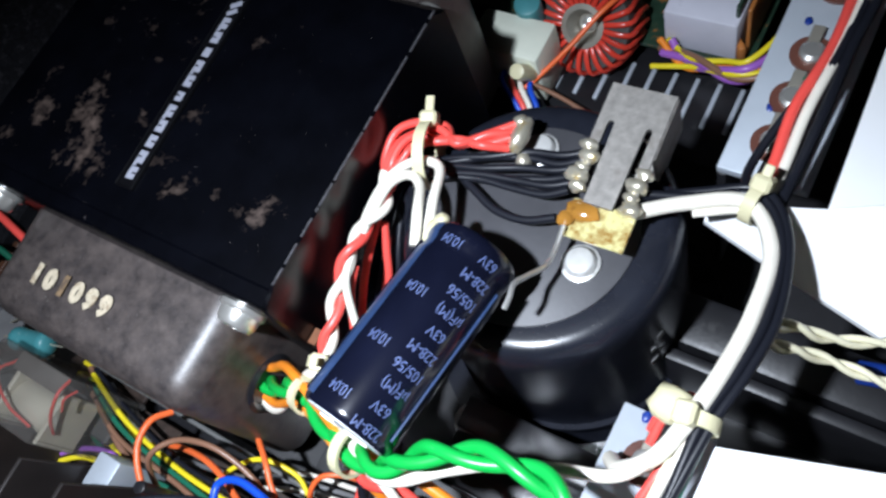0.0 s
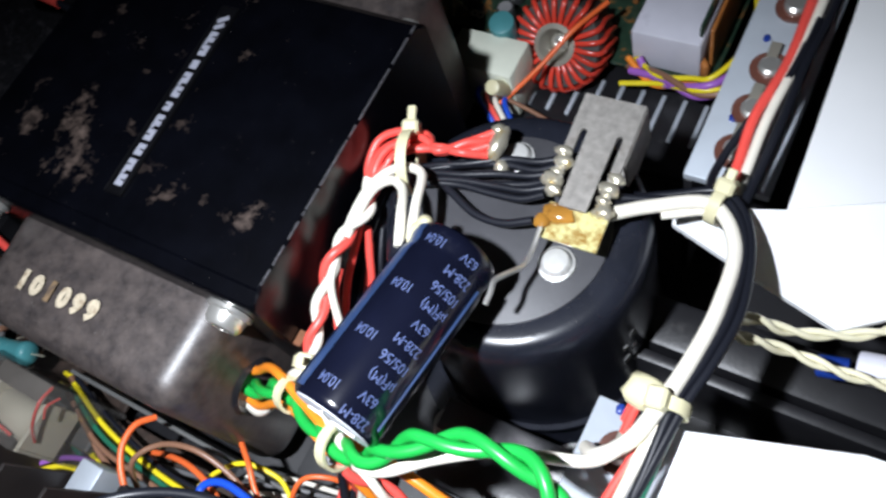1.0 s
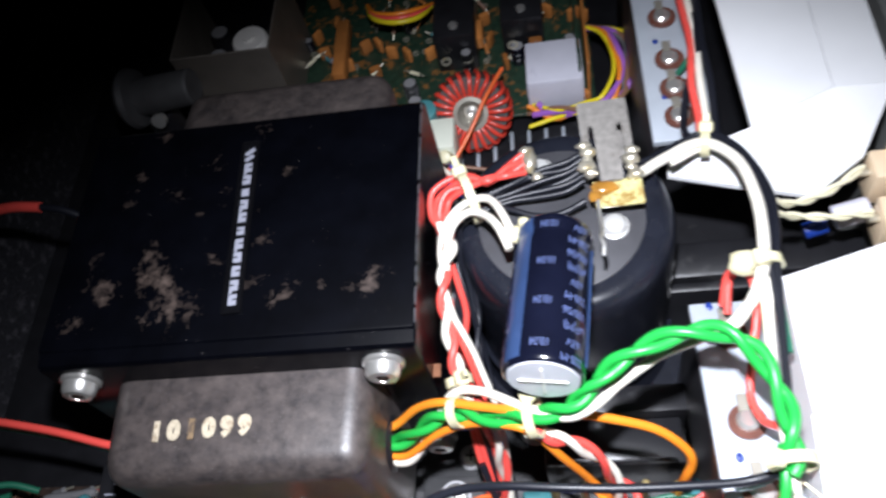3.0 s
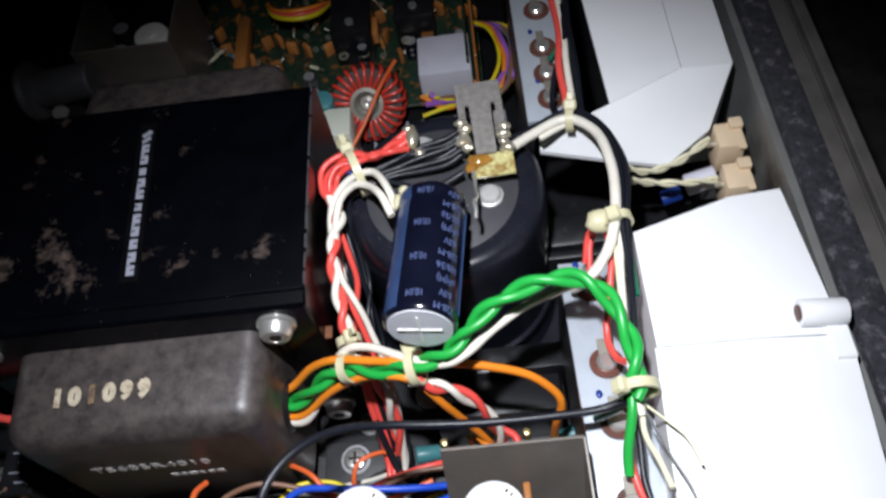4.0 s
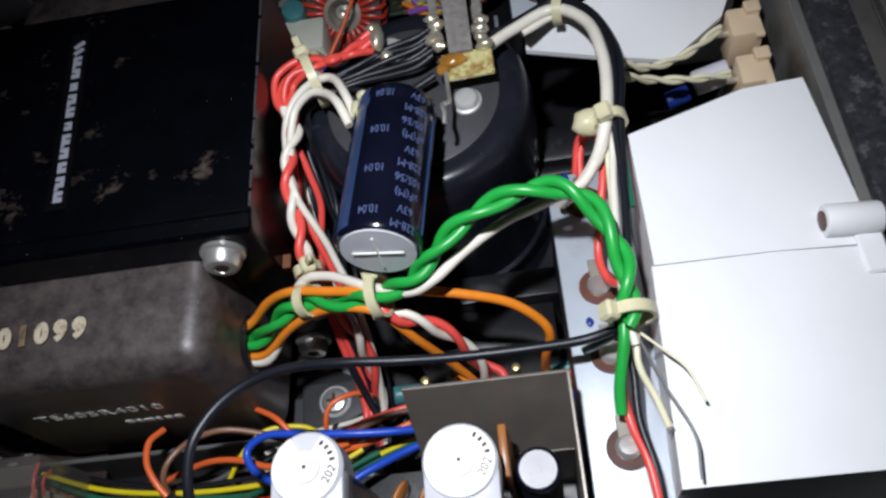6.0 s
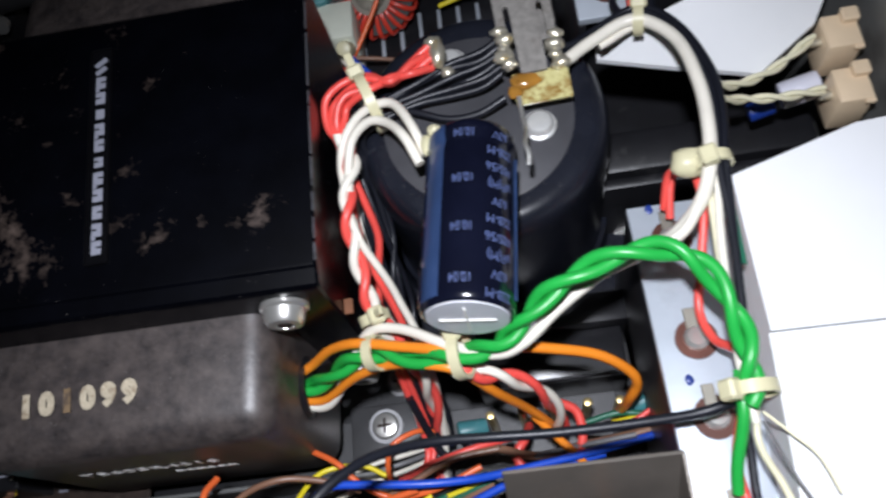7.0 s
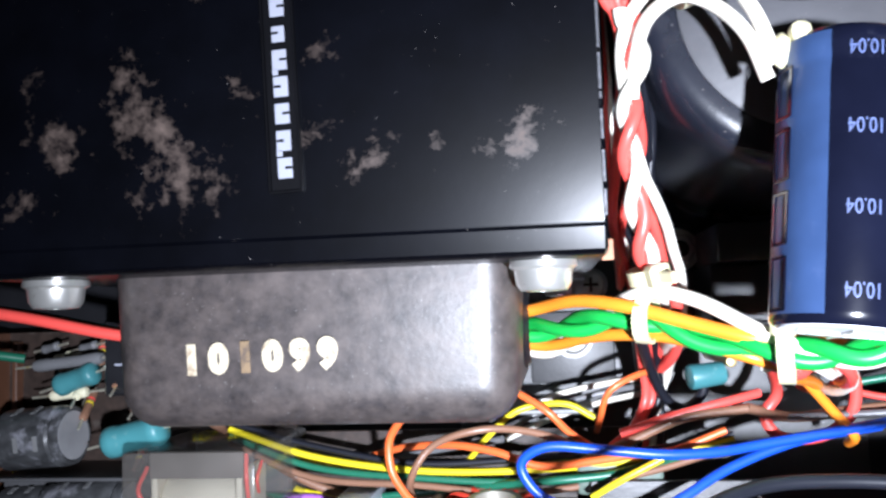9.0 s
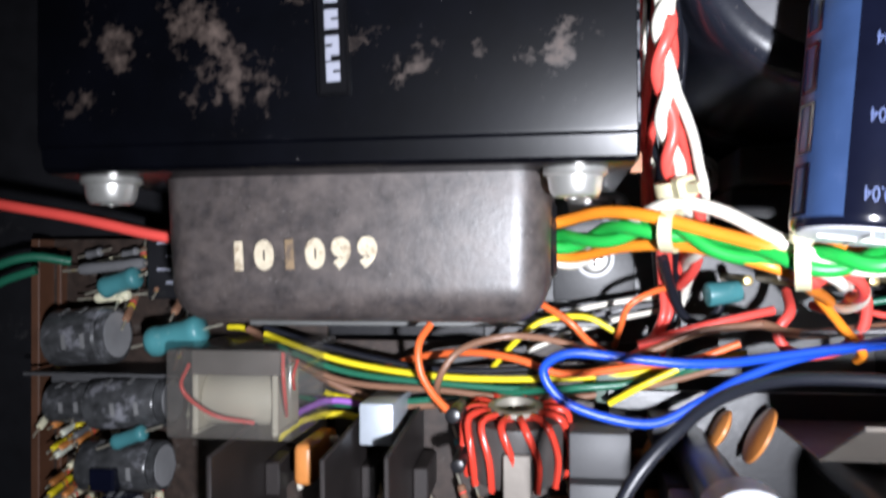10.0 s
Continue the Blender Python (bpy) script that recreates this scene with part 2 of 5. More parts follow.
COPPER = mat("tarnished_copper", (0.24, 0.10, 0.05), 0.45, metal=0.4, vary=0.2)
FERRITE = mat("dark_ferrite", (0.055, 0.05, 0.047), 0.55, vary=0.25)
ORANGE_PART = mat("orange_dipped_part", (0.50, 0.19, 0.05), 0.35, vary=0.15, per_piece=0.35)
ALU_CAN = mat("printed_grey_sleeve", (0.045, 0.046, 0.048), 0.28, vary=0.5, scale=260, second=(0.20, 0.20, 0.22), amount=0.46, second_scale=140, per_piece=0.3)


def wire_mat(name, c, rough=0.34, vary=0.07):
    return mat(name, c, rough, vary=vary, scale=120, bump=0.05, bump_scale=300, second=[x * 0.7 + 0.02 for x in c], amount=0.32, second_scale=110, soft_edge=0.25)


RED = wire_mat("red_insulation", (0.80, 0.085, 0.068))
WHITE = wire_mat("white_insulation", (0.78, 0.74, 0.64))
BLACKW = wire_mat("black_insulation", (0.009, 0.010, 0.015), 0.38)
BLACKW.node_tree.nodes["Principled BSDF"].inputs["Specular IOR Level"].default_value = 0.4
GREEN = wire_mat("green_insulation", (0.015, 0.36, 0.055))
DKGREEN = wire_mat("dark_green_insulation", (0.015, 0.13, 0.075))
ORANGE = wire_mat("orange_insulation", (0.84, 0.25, 0.02))
VERMILION = wire_mat("orange_red_insulation", (0.78, 0.14, 0.035))
DKBLUE = wire_mat("dark_blue_sleeve", (0.01, 0.035, 0.22))
BLUE = wire_mat("blue_insulation", (0.012, 0.075, 0.55))
YELLOW = wire_mat("yellow_insulation", (0.78, 0.64, 0.02))
BROWN = wire_mat("brown_insulation", (0.23, 0.12, 0.075))
VIOLET = wire_mat("violet_insulation", (0.33, 0.12, 0.50))
GREYW = wire_mat("grey_insulation", (0.15, 0.15, 0.155))
CREAMW = wire_mat("cream_insulation", (0.74, 0.70, 0.50))
ENAMEL = mat("red_enamelled_wire", (0.62, 0.05, 0.03), 0.26, vary=0.15, bump=0.04)


# ---- mesh helpers ----
def rbox(bm, c, s, bevel=0.0, seg=2, m=None):
    """A box at c of size s with rounded edges."""
    r = bmesh.ops.create_cube(bm, size=1, matrix=(m or Matrix()) @ Matrix.Translation(c) @ Matrix.Diagonal((*s, 1)))
    if bevel:
        edges = list({e for v in r["verts"] for e in v.link_edges})
        bmesh.ops.bevel(bm, geom=edges, offset=bevel, segments=seg, profile=0.5, affect="EDGES")
    return bm


def cyl(bm, a, b, r0, r1=None, n=20, bevel=0.0):
    """A cylinder or frustum from a to b."""
    a, b = Vector(a), Vector(b)
    d = b - a
    m = Matrix.Translation((a + b) / 2) @ d.to_track_quat("Z", "Y").to_matrix().to_4x4()
    r = bmesh.ops.create_cone(bm, cap_ends=True, segments=n, radius1=r0, radius2=r0 if r1 is None else r1, depth=d.length, matrix=m)
    if bevel:
        rim = [e for e in {e for v in r["verts"] for e in v.link_edges} if any(len(f.verts) > 4 for f in e.link_faces)]
        bmesh.ops.bevel(bm, geom=rim, offset=bevel, segments=2, profile=0.5, affect="EDGES")
    return bm


def lathe(bm, profile, n=48, m=None):
    """Turns (radius, height) pairs round the z axis."""
    m = m or Matrix()
    rings = []
    for r, z in profile:
        if r < 1e-6:
            rings.append([bm.verts.new(m @ Vector((0, 0, z)))])
        else:
            rings.append([bm.verts.new(m @ Vector((r * math.cos(2 * math.pi * i / n), r * math.sin(2 * math.pi * i / n), z))) for i in range(n)])
    for p, q in zip(rings, rings[1:]):
        for i in range(n):
            j = (i + 1) % n
            vs = [p[i % len(p)], p[j % len(p)], q[j % len(q)], q[i % len(q)]]
            vs = list(dict.fromkeys(vs))
            if len(vs) > 2:
                bm.faces.new(vs)
    return bm


def glide(points, per=7):
    """A smooth line through the points (Catmull-Rom)."""
    p = [Vector(q) for q in points]
    if len(p) < 3:
        return [p[0].lerp(p[-1], i / 6) for i in range(7)]
    p = [2 * p[0] - p[1]] + p + [2 * p[-1] - p[-2]]
    out = []
    for a, b, c, d in zip(p, p[1:], p[2:], p[3:]):
        for i in range(per):
            t = i / per
            out.append(0.5 * (2 * b + (c - a) * t + (2 * a - 5 * b + 4 * c - d) * t * t + (3 * b - 3 * c + d - a) * t ** 3))
    out.append(p[-2])
    return out


def frames_along(line):
    """Tangent and two normals at each place of a line, without twist."""
    res, n = [], None
    for i, q in enumerate(line):
        t = (line[min(i + 1, len(line) - 1)] - line[max(i - 1, 0)]).normalized()
        if n is None:
            n = t.orthogonal().normalized()
        n = (n - t * n.dot(t)).normalized()
        res.append((q, t, n, t.cross(n)))
    return res


def tube(bm, line, r, n=8):
    """A round wire along a line, closed at its ends."""
    rings = [[bm.verts.new(q + r * (math.cos(2 * math.pi * k / n) * u + math.sin(2 * math.pi * k / n) * v)) for k in range(n)] for q, t, u, v in frames_along(line)]
    for p, q in zip(rings, rings[1:]):
        for k in range(n):
            bm.faces.new((p[k], p[(k + 1) % n], q[(k + 1) % n], q[k]))
    bm.faces.new(rings[0][::-1])
    bm.faces.new(rings[-1])
    return bm


def strand(points, off, turns, phase, per=14):
    """One strand of a twisted pair round the line through the points."""
    fr = frames_along(glide(points, per))
    k = len(fr) - 1
    return [q + off * (math.cos(2 * math.pi * (turns * i / k + phase)) * u + math.sin(2 * math.pi * (turns * i / k + phase)) * v) for i, (q, t, u, v) in enumerate(fr)]


def slab(bm, top, drop):
    """A folded sheet: the faces given by their top corners, with walls of height drop below the outer edges."""
    made = {}

    def vert(q):
        k = tuple(round(x, 5) for x in q)
        if k not in made:
            made[k] = bm.verts.new(q)
        return made[k]
    faces = [bm.faces.new([vert(q) for q in poly]) for poly in top]
    bm.normal_update()
    rim = [e for e in {e for f in faces for e in f.edges} if len(e.link_faces) == 1]
    r = bmesh.ops.extrude_edge_only(bm, edges=rim)
    bmesh.ops.translate(bm, verts=[v for v in r["geom"] if isinstance(v, bmesh.types.BMVert)], vec=(0, 0, -drop))
    return bm


def part(name, bm, material, parent=None, label="", smooth=35):
    """Links a bmesh as one mesh object under a thing or a part."""
    bmesh.ops.recalc_face_normals(bm, faces=bm.faces)
    me = bpy.data.meshes.new(name)
    bm.to_mesh(me)
    bm.free()
    me.materials.append(material)
    if smooth:
        for p in me.polygons:
            p.use_smooth = True
        me.set_sharp_from_angle(angle=radians(smooth))
    ob = new(name, me)
    if parent:
        ob.parent = parent
    if label:
        ob["label"] = label
    return ob


def thing(name, label, category, group="", kind=""):
    """An empty that carries the parts of one thing."""
    return tagged(new(name), label, category, group, kind)


def B():
    return bmesh.new()


def writing(name, text, size, m, material, parent, bend=None, stretch=1.0, bold=0.0, spacing=1.0):
    """Raised lettering in the built-in font, centred at m; bend: radius of the cylinder that it lies on."""
    cu = bpy.data.curves.new(name, "FONT")
    cu.body, cu.size, cu.align_x, cu.align_y, cu.extrude = text, size, "CENTER", "CENTER", 0.00006
    cu.offset, cu.space_character = bold, spacing
    tmp = new(name, cu)
    me = bpy.data.meshes.new_from_object(tmp.evaluated_get(bpy.context.evaluated_depsgraph_get()))
    bpy.data.objects.remove(tmp)
    for v in me.vertices:
        x, y, z = v.co.x * stretch, v.co.y, v.co.z
        if bend:
            a = x / bend
            v.co = m @ Vector((bend * math.sin(a), y, bend * math.cos(a) - bend + z))
        else:
            v.co = m @ Vector((x, y, z))
    me.materials.append(material)
    ob = new(name, me)
    ob.parent = parent
    return ob


def wire(harness, material, points, r=0.0011, label="", per=7):
    return part("wire", tube(B(), glide(points, per), r), material, harness, label, 60)


def pair(harness, mats, points, r=0.0011, off=0.0012, turns=5, phase=0.0):
    for i, material in enumerate(mats):
        part("wire", tube(B(), strand(points, off, turns, phase + i / len(mats)), r), material, harness, "", 60)


def cable_tie(parent, at, along, r, head=(0, 0, 1), tail=0.006, flat=1.0):
    """A nylon tie round a bundle that runs along a direction: strap, head and cut tail."""
    d = Vector(along).normalized()
    h = Vector(head)
    h = (h - d * h.dot(d)).normalized()
    s = d.cross(h)
    m = Matrix((s, h * 1.0, d)).transposed().to_4x4()
    m.translation = Vector(at)
    tie = B()
    w, n = 0.0015, 22
    ring = []
    for i in range(n):
        a = 2 * math.pi * i / n
        ring.append([tie.verts.new(m @ Vector((rr * math.cos(a), rr * math.sin(a) * flat, zz))) for rr, zz in ((r, -w), (r + 0.0009, -w), (r + 0.0009, w), (r, w))])
    for i in range(n):
        p, q = ring[i], ring[(i + 1) % n]
        for k in range(4):
            tie.faces.new((p[k], p[(k + 1) % 4], q[(k + 1) % 4], q[k]))
    rbox(tie, (0, 0, 0), (0.0046, 0.0040, 0.0048), 0.0007, 1, m @ Matrix.Translation((0.0004, r * flat + 0.0014, 0)))
    if tail:
        rbox(tie, (0, 0, 0), (0.0011, tail, 0.0024), 0.0003, 1, m @ Matrix.Translation((0.0006, r * flat + 0.002 + tail / 2, 0)) @ pose(0, 0, 0, 0, 0, 8))
    return part("cable_tie", tie, NYLON, parent, "translucent aged nylon tie", 30)


def blob(bm, c, r, squash=(1, 1, 1), seed=0, rough=0.25):
    """A lumpy drop."""
    res = bmesh.ops.create_icosphere(bm, subdivisions=2, radius=1)
    for v in res["verts"]:
        k = 1 + rough * noise.noise(v.co * 1.7 + Vector((seed * 3.1, seed, 0)))
        v.co = Vector([c[i] + r * k * squash[i] * v.co[i] for i in range(3)])
    return bm


def screw(name, at, r, label, material=BRIGHT, axis=(0, 0, 1), cross=True, group="", washer=True):
    """A pan-head screw with washer and a dark cross for its slots, its washer resting at the place given."""
    top = thing(name, label, "screw", group)
    q = Vector(axis).to_track_quat("Z", "Y").to_matrix().to_4x4()
    top.matrix_world = Matrix.Translation(at) @ q
    if washer:
        part("washer", lathe(B(), [(0, 0), (r * 1.25, 0), (r * 1.25, 0.0007), (0, 0.0007)], 28), WASHER, top)
    part("head", lathe(B(), [(r, 0.0007), (r, 0.0016), (r * 0.85, 0.0026), (r * 0.5, 0.0031), (0, 0.0032)], 24), material, top)
    if cross:
        # Dark bars on the head; the slots' shade is put into their colour.
        b = rbox(B(), (0, 0, 0.00305), (r * 1.1, r * 0.22, 0.0006))
        rbox(b, (0, 0, 0.00307), (r * 0.22, r * 1.1, 0.0006))
        part("recess_shade", b, CORE, top)
    return top


# ---- structure ----
def structure(name, bm, material, label, category, smooth=30):
    return tagged(part(name, bm, material, None, "", smooth), label, category, "", "structure")


structure("ground", rbox(B(), (-0.02, 0.08, -0.055), (1.3, 1.3, 0.05)), TABLE, "dark workbench top under the opened amplifier", "bench")
# Unseen walls and ceiling, added to block world light and keep reflections dark.
structure("wall_1", rbox(B(), (-0.02, 0.755, 0.44), (1.4, 0.05, 1.04)), ROOM, "unseen dark wall added behind the workbench to shut out light", "wall")
structure("wall_2", rbox(B(), (-0.02, -0.595, 0.44), (1.4, 0.05, 1.04)), ROOM, "unseen dark wall added before the workbench to shut out light", "wall")
structure("wall_3", rbox(B(), (0.655, 0.08, 0.44), (0.05, 1.3, 1.04)), ROOM, "unseen dark wall added beside the workbench to shut out light", "wall")
structure("wall_4", rbox(B(), (-0.695, 0.08, 0.44), (0.05, 1.3, 1.04)), ROOM, "unseen dark wall added beside the workbench to shut out light", "wall")
structure("ceiling", rbox(B(), (-0.02, 0.08, 0.985), (1.4, 1.4, 0.05)), ROOM, "unseen dark ceiling added over the workbench to shut out light", "ceiling")
structure("floor", rbox(B(), (-0.035, 0.08, -0.002), (0.41, 0.56, 0.004), 0.0005, 1), FLOOR, "black painted steel chassis floor, dusty", "chassis")

# chassis sides; the side panel carries a felt strip and a rail
structure("chassis_side", rbox(B(), (0.1660, 0.06, 0.049), (0.003, 0.50, 0.098), 0.0004, 1), SIDE, "grey steel chassis side, sooty behind the connectors", "chassis")
structure("felt_strip", rbox(B(), (0.1737, 0.06, 0.049), (0.0122, 0.50, 0.104), 0.001, 2), FELT, "black speckled felt strip along the cabinet edge", "trim")
rail_mesh = rbox(B(), (0.1836, 0.06, 0.047), (0.0074, 0.50, 0.102), 0.0006, 1)
rail = structure("cabinet_rail", rail_mesh, RAIL, "dull brown-grey grooved cabinet rail", "trim")
part("groove", rbox(B(), (0.1888, 0.06, 0.043), (0.0028, 0.50, 0.102), 0.0004, 1), RAIL, rail)
part("lip", rbox(B(), (0.1926, 0.06, 0.046), (0.0046, 0.50, 0.102), 0.0006, 1), RAIL, rail)
structure("felt_strip_2", rbox(B(), (-0.2262, 0.06, 0.032), (0.012, 0.50, 0.068), 0.001, 2), FELT, "black speckled felt strip along the far cabinet edge", "trim")
structure("chassis_back", rbox(B(), (-0.035, 0.359, 0.03), (0.41, 0.003, 0.068), 0.0004, 1), FLOOR, "black steel chassis end wall", "chassis")
structure("chassis_left", rbox(B(), (-0.2360, 0.08, 0.033), (0.007, 0.555, 0.070), 0.0006, 1), SIDE, "grey steel chassis side wall", "chassis")
structure("chassis_front", rbox(B(), (-0.035, -0.196, 0.03), (0.405, 0.003, 0.068), 0.0004, 1), FLOOR, "black steel chassis front wall", "chassis")

# vent slots: short grey bars of a black louvred plate behind the can
louvre = thing("vent_plate", "black louvred steel plate with bright slot edges", "vent plate")
part("plate", rbox(B(), (0.03, 0.142, 0.004), (0.12, 0.045, 0.006), 0.001, 2), BLACK_PLASTIC, louvre)
for i in range(12):
    part("slot_edge", rbox(B(), (-0.018 + i * 0.0085, 0.143, 0.0076), (0.0019, 0.020, 0.0016), 0.0006, 2), ALU, louvre)

# ---- power transformer ----
trafo = thing("power_transformer", "black power transformer with rusty dusty cover on chassis floor", "transformer")
prof = [(-0.0054, 0.03), (-0.0054, 0.1040), (-0.0051, 0.1052), (-0.0043, 0.1062), (-0.0026, 0.1066), (-0.0003, 0.1071), (0.0003, 0.1078), (0.001, 0.108), (0.087, 0.108), (0.0886, 0.1076), (0.0922, 0.1042), (0.093, 0.1025), (0.093, 0.03)]
cov = B()
rows = [[cov.verts.new((x, y, z)) for y, z in prof] for x in (-0.1252, -0.1245, 0.0, 0.0007)]
for i, dz in ((0, 1), (3, 1)):
    for v in rows[i]:
        v.co.z -= 0.0007
        v.co.y += 0.0006 if v.co.y < 0.04 else -0.0006
for p, q in zip(rows, rows[1:]):
    for k in range(len(prof) - 1):
        cov.faces.new((p[k], p[k + 1], q[k + 1], q[k]))
cov.faces.new(rows[0])
cov.faces.new(rows[-1][::-1])
part("cover", cov, COVER, trafo, "black enamelled cover, rust-spotted and dusty", 25)
core = rbox(B(), (-0.0625, 0.044, 0.05), (0.119, 0.088, 0.092), 0.001, 1)
part("core", core, CORE, trafo, "brown rusty laminated core", 25)


def bell(y0, y1, z0, z1):
    b = rbox(B(), (-0.0615, (y0 + y1) / 2, (z0 + z1) / 2), (0.091, abs(y1 - y0), z1 - z0), 0.0085, 6)
    for v in b.verts:
        k = (v.co.y - y0) / (y1 - y0)
        v.co.x = -0.0615 + (v.co.x + 0.0615) * (1 - 0.035 * k)
        v.co.z += 0.0006 * noise.noise(v.co * 60) - (0.0022 * k if v.co.z > 0.05 else 0)
    return b


part("end_bell", bell(0.009, -0.0385, 0.012, 0.0935), BELL, trafo, "worn brown-black pressed end bell with stamped number", 60)
part("end_bell", bell(0.080, 0.1275, 0.012, 0.0915), BELL, trafo, "brown dusty pressed end bell", 60)
for i, digit in enumerate("101099"):
    writing("digit", digit, 0.0078, Matrix.Translation((-0.0860 + i * 0.00592, -0.0236 + i * 0.00016, 0.09292)) @ pose(0, 0, 0, 3.0, 0, 1.5), PRINT_FADED if i == 2 else PRINT_CREAM, trafo, stretch=0.96, bold=0.00066)
writing("type_number", "TS605R4010", 0.0066, Matrix.Translation((-0.0650, -0.0388, 0.0620)) @ pose(0, 0, 0, 90, 0, 0), PRINT_GREY, trafo, stretch=1.08, bold=0.00012, spacing=1.18)
fine = B()
for i, w in enumerate((0.0026, 0.0018, 0.003, 0.0016, 0.0022, 0.0026)):
    rbox(fine, (-0.0610 + i * 0.0034, -0.0386, 0.0500), (w, 0.0002, 0.0026))
part("small_print", fine, PRINT_GREY, trafo)
# lead hole of the bell, with its dark grommet
part("grommet", lathe(B(), [(0.0085, -0.001), (0.0098, 0.0006), (0.0085, 0.0016), (0.0072, 0.0006), (0.0072, -0.003), (0, -0.003)], 28, Matrix.Translation((-0.0172, -0.0195, 0.058)) @ pose(0, 0, 0, 0, 90, 0)), BLACK_PLASTIC, trafo)


def bolt(x, y, z, s):
    """A flanged bolt with its axis along y, s: the side to which its head points."""
    m = Matrix.Translation((x, y, z)) @ pose(0, 0, 0, 90 if s < 0 else -90, 0, 0)
    b = part("bolt", lathe(B(), [(0, 0), (0.0066, 0), (0.0067, 0.0012), (0.0058, 0.0018), (0.0054, 0.0046), (0.0046, 0.0058), (0.0026, 0.0060), (0.0024, 0.0052), (0, 0.0052)], 28, m), BRIGHT, trafo, "bright zinc flanged bolt", 40)
    # Dark plug in the socket stands for the shade inside it.
    part("recess_shade", lathe(B(), [(0.002, 0.0053), (0.002, 0.0059), (0, 0.0059)], 6, m), CORE, b)


for x in (-0.0115, -0.1145):
    bolt(x, -0.0056, 0.0965, -1)
    bolt(x, 0.0936, 0.0905, 1)
    bolt(x + 0.0045, -0.0056, 0.0225, -1)
# side clamps at the far flank of the transformer
for y in (0.012, 0.06):
    b = lathe(B(), [(0, 0), (0.0062, 0), (0.0062, 0.001), (0.0045, 0.002), (0.004, 0.004), (0, 0.0045)], 24, Matrix.Translation((-0.1255, y, 0.085)) @ pose(0, 0, 0, 0, -90, 0))
    part("bolt", b, BRIGHT, trafo, "bright zinc flanged bolt")
# mounting tabs at the foot
for x, y in ((0.0035, -0.027), (0.0035, 0.112), (-0.128, -0.027)):
    part("foot_tab", rbox(B(), (x - 0.008, y, 0.0012), (0.026, 0.022, 0.0024), 0.0009, 2), DUSTY_LIT, trafo, "dusty black foot tab, greyed for the light on it")
# name plate: raised rim and white letter shapes
NP = Matrix.Translation((-0.0606, 0.0435, 0)) @ pose(0, 0, 0, 0, 0, 2.2) @ Matrix.Translation((0.0606, -0.0435, 0))
plate = part("name_plate", rbox(B(), (-0.0606, 0.0435, 0.1083), (0.0060, 0.0690, 0.0010), 0.0003, 1, NP), PLATE_BLACK, trafo, "black name plate with white letter shapes")
rim = rbox(B(), (-0.0637, 0.0435, 0.1086), (0.0004, 0.0690, 0.0012), 0.0001, 1, NP)
rbox(rim, (-0.0575, 0.0435, 0.1086), (0.0004, 0.0690, 0.0012), 0.0001, 1, NP)
rbox(rim, (-0.0606, 0.0088, 0.1086), (0.0063, 0.0004, 0.0012), 0.0001, 1, NP)
rbox(rim, (-0.0606, 0.0782, 0.1086), (0.0063, 0.0004, 0.0012), 0.0001, 1, NP)
part("plate_rim", rim, PLATE_BLACK, plate)
for i in range(12):
    y, x, b = 0.0132 + i * 0.0053, -0.0605, B()
    if i == 11:
        rbox(b, (0, 0, 0), (0.0040, 0.0016, 0.0003), 0, 1, NP @ Matrix.Translation((x, y + 0.0019, 0.10892)) @ pose(0, 0, 0, 0, 0, 34))
        rbox(b, (0, 0, 0), (0.0036, 0.0015, 0.0003), 0, 1, NP @ Matrix.Translation((x, y - 0.0009, 0.10892)) @ pose(0, 0, 0, 0, 0, 34))
    elif i in (5, 8):
        rbox(b, (x, y, 0.10892), (0.0026, 0.0032, 0.0003), 0.0001, 1, NP)
    else:
        rbox(b, (x, y + 0.0002, 0.10892), (0.0029, 0.0040, 0.0003), 0.0001, 1, NP)
        if i % 3 == 1:
            rbox(b, (x - 0.0009, y - 0.0022, 0.10892), (0.0011, 0.0012, 0.0003), 0, 1, NP)
    letter = part("letter_bar", b, PRINT_WHITE, plate)
    if i not in (8, 11):
        part("counter", rbox(B(), (x + (-0.0006 if i % 2 else 0.0008), y + 0.0002, 0.10900), (0.0014, 0.0005, 0.0003), 0, 1, NP), PLATE_BLACK, letter)
# bare worn metal along the cover's edge, its highlight put into the colour
random.seed(5)
worn = B()
y = 0.0015
while y < 0.086:
    n = 0.0012 + random.random() * 0.006
    rbox(worn, (0.0004, y + n / 2, 0.1076), (0.0006, n, 0.0006), 0.0001, 1)
    y += n + random.random() ** 2 * 0.0022
part("worn_edge_highlight", worn, WORN_GLINT, trafo, "bare worn metal edge, lighter for its highlight")

# ---- round filter can ----
CX, CY = 0.0472, 0.0478
can = thing("round_can", "black round metal can with grey top disc bolted to the chassis", "filter can")
mc = Matrix.Translation((CX, CY, 0))
part("body", lathe(B(), [(0.050, 0.0), (0.050, 0.0022), (0.0415, 0.003), (0.0395, 0.008), (0.0388, 0.016), (0.0382, 0.03), (0.0380, 0.077), (0.0377, 0.0820), (0.0370, 0.0850), (0.0358, 0.0869), (0.0342, 0.0880), (0.0320, 0.0884), (0.0288, 0.0884), (0, 0.0880)], 72, mc), CAN, can, "glossy black can with rolled shoulder", 30)
part("bead", lathe(B(), [(0.0384, 0.0165), (0.0404, 0.0182), (0.0402, 0.0196), (0.0384, 0.0205)], 72, mc), CAN, can)
part("top_disc", lathe(B(), [(0.0284, 0.0880), (0.0284, 0.0890), (0.0278, 0.0893), (0, 0.0893)], 64, Matrix.Translation((CX - 0.001, CY - 0.001, 0))), CAN_TOP, can, "matt dark grey disc")
bars = B()
